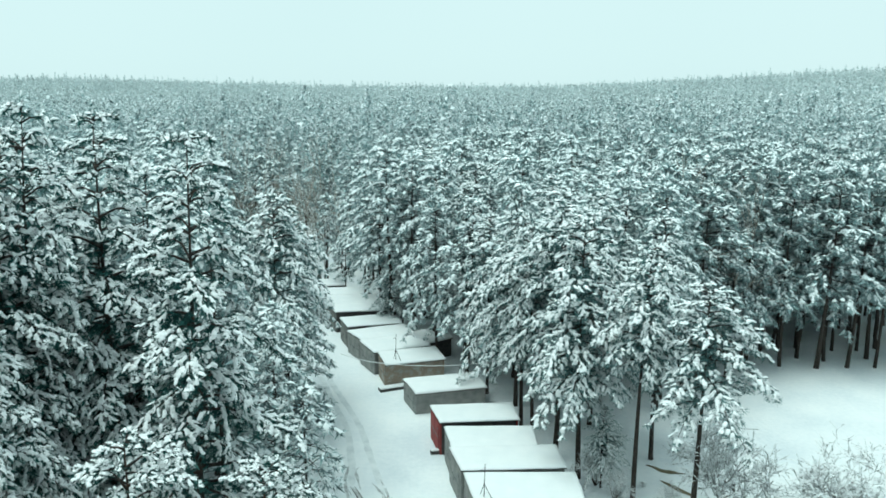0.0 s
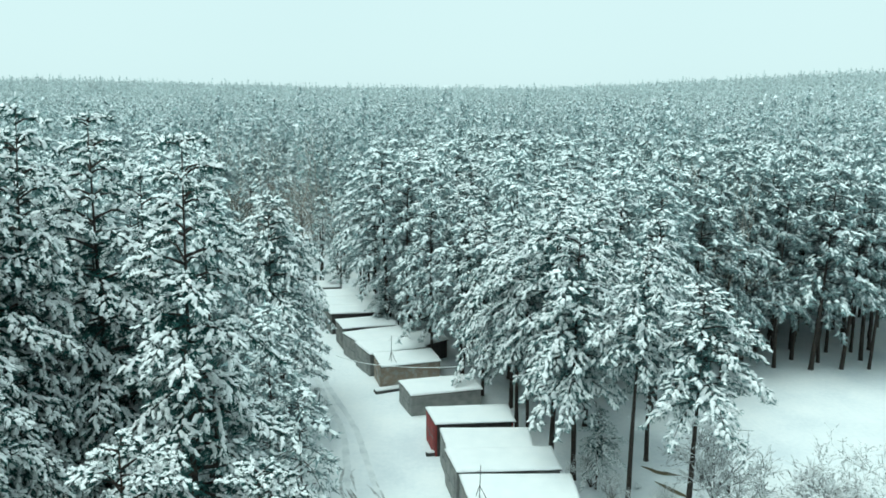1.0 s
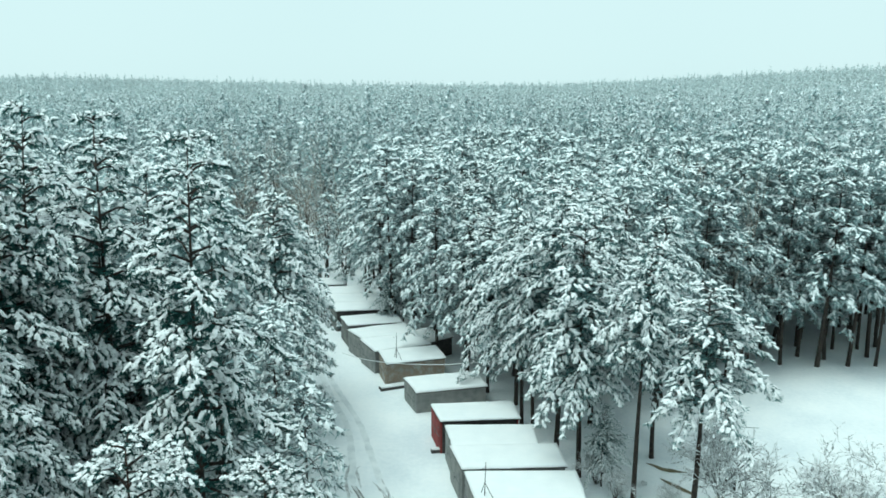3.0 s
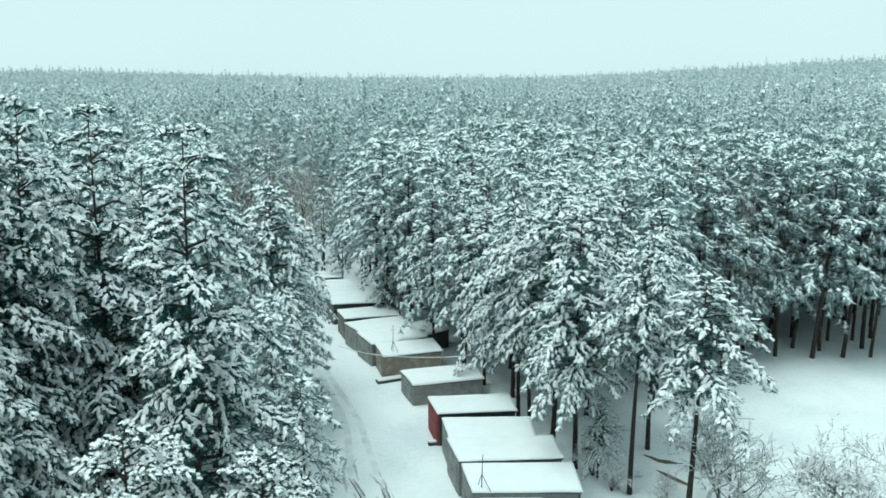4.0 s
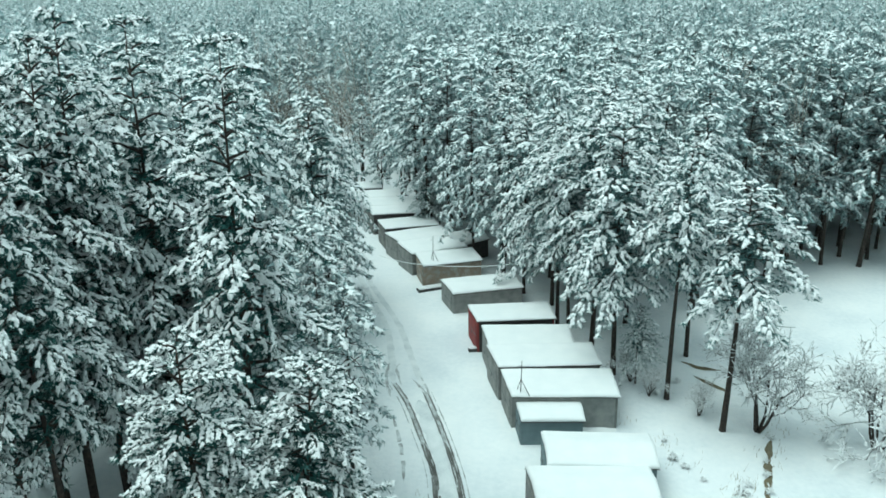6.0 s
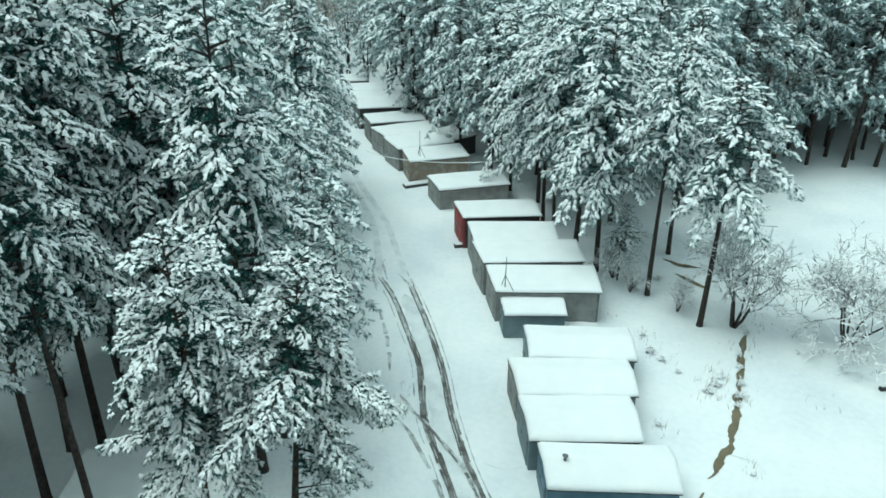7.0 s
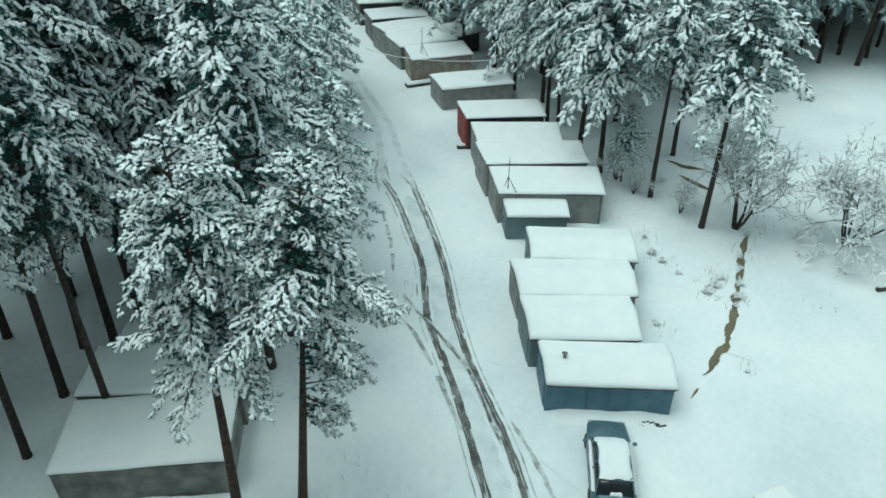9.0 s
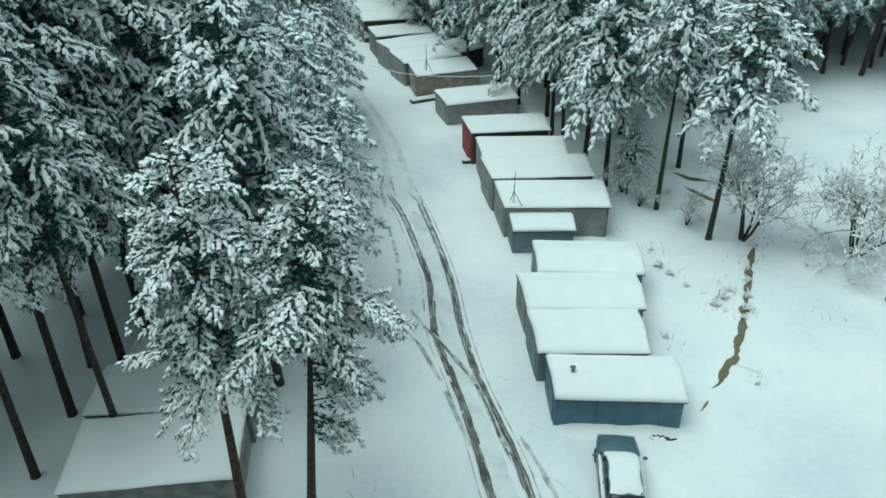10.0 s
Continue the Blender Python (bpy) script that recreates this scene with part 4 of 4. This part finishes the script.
def car(m, label, buried=False):
    """Hatchback facing -y, about 4.4 m long."""
    top = thing("car", m, label, "car", "parked cars")
    body = loft("body", [ring(-2.24, 0.50, 0.40, 0.62), ring(-2.18, 0.68, 0.32, 0.68), ring(-2.05, 0.78, 0.25, 0.76), ring(-1.2, 0.86, 0.22, 0.90), ring(-0.9, 0.86, 0.22, 0.94),
                         ring(1.3, 0.86, 0.22, 0.98, 0.2), ring(1.75, 0.84, 0.22, 0.99, 0.22), ring(2.02, 0.77, 0.26, 0.95, 0.24), ring(2.16, 0.66, 0.34, 0.86, 0.2), ring(2.22, 0.50, 0.44, 0.74)], CARPAINT)
    part("body", body, top, "dark blue painted body")
    part("cabin", loft("cabin", [ring(-1.0, 0.76, 0.90, 0.96, 0.03), ring(-0.3, 0.72, 0.90, 1.42, 0.1, 0.12), ring(0.2, 0.72, 0.90, 1.48, 0.1, 0.12),
                                 ring(1.3, 0.72, 0.90, 1.46, 0.1, 0.12), ring(1.78, 0.72, 0.90, 1.02, 0.05)], GLASS), top, "dark window glass")
    part("roof", loft("roof", [ring(-0.36, 0.60, 1.40, 1.47, 0.03), ring(0.2, 0.62, 1.44, 1.52, 0.03), ring(1.3, 0.62, 1.42, 1.50, 0.03), ring(1.42, 0.60, 1.38, 1.46, 0.03)], CARPAINT), top)
    for sx in (-1, 1):
        for y in (-0.32, 0.55, 1.38):
            verts, faces = [], []
            lean_y = -0.55 if y < 0 else (0.5 if y > 1 else 0.0)
            tube([(sx * 0.752, y + lean_y, 0.92), (sx * 0.625, y, 1.43)], [0.035, 0.035], 6, verts, faces)
            part("pillar", mesh_of("pillar", verts, faces, CARPAINT), top)
        part("mirror", box("mirror", sx * 0.98 - 0.09, sx * 0.98 + 0.09, -0.82, -0.70, 0.95, 1.08, CARPAINT, 0.03), top)
        part("headlight", box("headlight", sx * 0.6 - 0.16, sx * 0.6 + 0.16, -2.2, -2.08, 0.58, 0.72, LAMP, 0.03), top)
        part("tail_light", box("tail_light", sx * 0.69 - 0.08, sx * 0.69 + 0.08, 1.98, 2.12, 0.66, 0.88, TAIL, 0.04), top)
        for y in (-1.35, 1.32):
            bm = bmesh.new()
            bmesh.ops.create_cone(bm, cap_ends=True, segments=20, radius1=0.31, radius2=0.31, depth=0.2, matrix=pose(sx * 0.78, y, 0.31, 0, 90, 0))
            bmesh.ops.bevel(bm, geom=[e for e in bm.edges if e.calc_face_angle(0) > 1], offset=0.03, segments=2, affect="EDGES")
            wheel = part("wheel", from_bm("wheel", bm, TYRE, False), top)
            bm = bmesh.new()
            bmesh.ops.create_cone(bm, cap_ends=True, segments=16, radius1=0.19, radius2=0.16, depth=0.03, matrix=pose(sx * 0.89, y, 0.31, 0, 90 * sx, 0))
            part("rim", from_bm("rim", bm, STEEL), wheel)
        part("door_handle", box("door_handle", sx * 0.865 - 0.02, sx * 0.865 + 0.02, 0.25, 0.42, 0.74, 0.78, STEEL, 0.008), top)
    part("bumper", box("bumper", -0.62, 0.62, -2.29, -2.1, 0.3, 0.48, CARPAINT, 0.07), top)
    part("bumper", box("bumper", -0.62, 0.62, 2.1, 2.27, 0.32, 0.5, CARPAINT, 0.07), top)
    loads = [("roof_snow", -0.63, 0.60, -0.42, 1.42, 1.47, 0.13, 0.0), ("windscreen_snow", -0.66, 0.66, -1.02, -0.40, 0.93, 0.11, 0.80),
                                                 ("window_snow", -0.30, 0.22, 1.60, 1.80, 1.04, 0.10, -0.3), ("side_snow", -0.85, -0.70, -0.9, 1.6, 0.93, 0.07, 0.0), ("side_snow", 0.70, 0.85, -0.9, 1.6, 0.93, 0.07, 0.0)]
    if buried:
        loads += [("bonnet_snow", -0.80, 0.80, -2.2, -0.95, 0.80, 0.2, 0.12), ("boot_snow", -0.78, 0.78, 1.4, 2.2, 0.95, 0.3, -0.1)]
    for name_k, x0, x1, y0, y1, z, th, slope in loads:
        verts, faces = [], []
        nx, ny = 10, 12
        for j in range(ny + 1):
            for i in range(nx + 1):
                u, v = i / nx, j / ny
                e = min(u, 1 - u, v, 1 - v) * 5
                r = math.sqrt(max(0, 1 - (1 - min(1, e)) ** 2))
                x, y = x0 + u * (x1 - x0), y0 + v * (y1 - y0)
                wob = noise.noise((x * 2.2, y * 2.2, z * 9))
                verts.append((x + 0.04 * wob, y + 0.04 * noise.noise((y * 3, x * 3, 2)), z + slope * (y - y0) + th * r * (1 + 0.3 * wob)))
        faces = [(j * (nx + 1) + i, j * (nx + 1) + i + 1, (j + 1) * (nx + 1) + i + 1, (j + 1) * (nx + 1) + i) for j in range(ny) for i in range(nx)]
        part(name_k, mesh_of(name_k, verts, faces, ROOF_SNOW, True), top, "white snow lying on the car")
    return top


car(pose(6.32, 21.55, 0.02, 0, 0, 176) @ Matrix.Scale(1.1, 4), "dark blue hatchback half covered with snow, parked by the garages")
car(pose(13.7, 18.6, -0.3, 0, 0, 205), "dark car buried in snow at the meadow's edge", True)


# ---- masts on the roofs, wires, planks and debris ----
def mast(x, y, z, h, label):
    top = thing("antenna_mast", pose(x, y, z), label, "antenna")
    verts, faces = [], []
    tube([(0, 0, 0), (0.02, 0, h * 0.5), (0.05, 0.02, h)], [0.035, 0.03, 0.02], 6, verts, faces)
    part("pole", mesh_of("pole", verts, faces, WOOD_AND_SHADE), top)
    for dx, dy, k in ((0.55, -0.35, 0.42), (-0.22, 0.35, 0.45)):
        verts, faces = [], []
        tube([(dx, dy, 0), (0.015, 0, h * k)], [0.025, 0.022], 5, verts, faces)
        part("stay", mesh_of("stay", verts, faces, WOOD_AND_SHADE), top)
    verts, faces = [], []
    tube([(-0.22, 0.02, h * 0.82), (0.05, 0.02, h * 0.86)], [0.012, 0.012], 5, verts, faces)
    part("crossbar", mesh_of("crossbar", verts, faces, WOOD_AND_SHADE), top)


mast(2.55, 41.85, 2.38, 2.3, "thin wooden antenna mast with stays on a snowy roof")
mast(-4.35, 66.0, 2.2, 2.6, "thin wooden antenna mast with stays on a snowy roof")


def wire(a, b, sag, r, mat, label):
    pts = [tuple(np.array(a) * (1 - t) + np.array(b) * t - np.array((0, 0, 4 * sag * t * (1 - t)))) for t in np.linspace(0, 1, 14)]
    verts, faces = [], []
    tube(pts, [r] * len(pts), 5, verts, faces)
    tagged(new("wire", mesh_of("wire", verts, faces, mat, True)), label, "wire")


wire((-9.4, 65.8, 2.95), (-5.3, 64.9, 2.35), 0.15, 0.032, TREE_SNOW, "snow-coated wire strung along the garages")
wire((-5.3, 64.9, 2.35), (3.4, 63.6, 2.9), 0.25, 0.032, TREE_SNOW, "snow-coated wire strung from garage to pine")
wire((15.0, 41.0, 7.75), (18.6, 41.1, 7.35), 0.05, 0.04, TREE_SNOW, "snow-coated wire between the meadow trees")


def plank(x, y, rot, L, W, label):
    top = thing("plank_stack", pose(x, y, height_of(x, y), 0, 0, rot), label, "planks")
    for i in range(3):
        part("plank", box("plank", 0, L - 0.1 * i, -W / 2 + i * W / 3, -W / 2 + (i + 0.9) * W / 3, 0.0, 0.22, WOOD_AND_SHADE, 0.01), top)
    part("snow", box("snow", 0.05, L - 0.15, -W / 2 + 0.05, W / 2, 0.222, 0.34, ROOF_SNOW, 0.05), top, "snow on the planks")


plank(-5.75, 64.1, 22, 2.6, 0.8, "dark planks under snow before the rusty garage")
plank(-9.2, 18.6, 5, 2.6, 0.5, "dark boards lying in the snow by the garage")
plank(23.6, 35.0, 12, 0.8, 0.25, "dark branchwood lying on the snowy meadow")
plank(-0.9, 52.2, 10, 0.8, 0.4, "dark boards by the red garage")


# snow banked up against the garages
def bank(x0, x1, y, width, seed):
    verts, faces = [], []
    n = max(6, int((x1 - x0) / 0.25))
    for i in range(n + 1):
        x = x0 + (x1 - x0) * i / n
        k = (0.5 + 0.5 * noise.noise((x * 0.9 + seed, y, seed))) * min(1, i / 3, (n - i) / 3)
        for j, (f, h) in enumerate(((0, 0.30), (0.35, 0.24), (0.75, 0.08), (1.0, -0.03))):
            verts.append((x, y - f * width * (0.5 + k), height_of(x, y) + (h * k if h > 0 else h)))
    faces = [(4 * i + j, 4 * i + j + 1, 4 * i + j + 5, 4 * i + j + 4) for i in range(n) for j in range(3)]
    tagged(new("snow_bank", mesh_of("snow_bank", verts, faces, ROOF_SNOW, True)), "low bank of snow against a garage wall", "snow", kind="structure")


bank(3.9, 9.8, 25.2, 0.9, 1.0)
bank(1.9, 8.6, 41.6, 0.8, 2.0)
bank(-16.5, -9.9, 19.75, 0.8, 3.0)


for k, line in enumerate(([(1.0, 28.6), (2.0, 28.2), (3.1, 28.4)], [(1.6, 26.6), (2.6, 25.4), (3.6, 24.7)], [(-4.6, 61.0), (-3.6, 60.6)], [(3.4, 22.2), (4.6, 21.0), (5.2, 20.4)], [(13.3, 29.6), (14.6, 28.9), (14.9, 28.0)])):
    strip("footpath", line, 0.16, WORN, 0.018, "narrow line of footprints in fresh snow", "footprints", 71 + k, 0.8, 0.3)

for x, y, k in ((16.3, 36.9, 0.7), (15.9, 35.4, 0.8), (15.5, 34.2, 0.9), (15.1, 33.4, 0.6), (16.7, 38.2, 0.6), (17.9, 40.6, 0.8), (12.0, 45.9, 0.9), (13.9, 47.5, 0.8), (19.6, 45.0, 0.7)):
    bare_tree(LOW, x, y, x * 70, k, "bush", "small dry bush poking out of the snow", "dry bushes in the snow")

# splintered ends of boards sticking out of the snow before the blue garage
r_board = random.Random(12)
for k in range(9):
    bx = 7.95 + 1.35 * k / 8 + r_board.uniform(-0.05, 0.05)
    by = 24.5 - 0.12 * math.sin(k * 1.1) + r_board.uniform(-0.06, 0.06)
    ob = new("board", box("board", -r_board.uniform(0.07, 0.2), r_board.uniform(0.07, 0.2), -0.035, 0.035, -0.05, r_board.uniform(0.04, 0.12), WOOD_AND_SHADE, 0.01))
    ob.matrix_basis = pose(bx, by, height_of(bx, by), r_board.uniform(-12, 12), r_board.uniform(-14, 14), r_board.uniform(-35, 25))
    tagged(ob, "broken dark board poking out of the snow", "board", "broken boards in the snow")
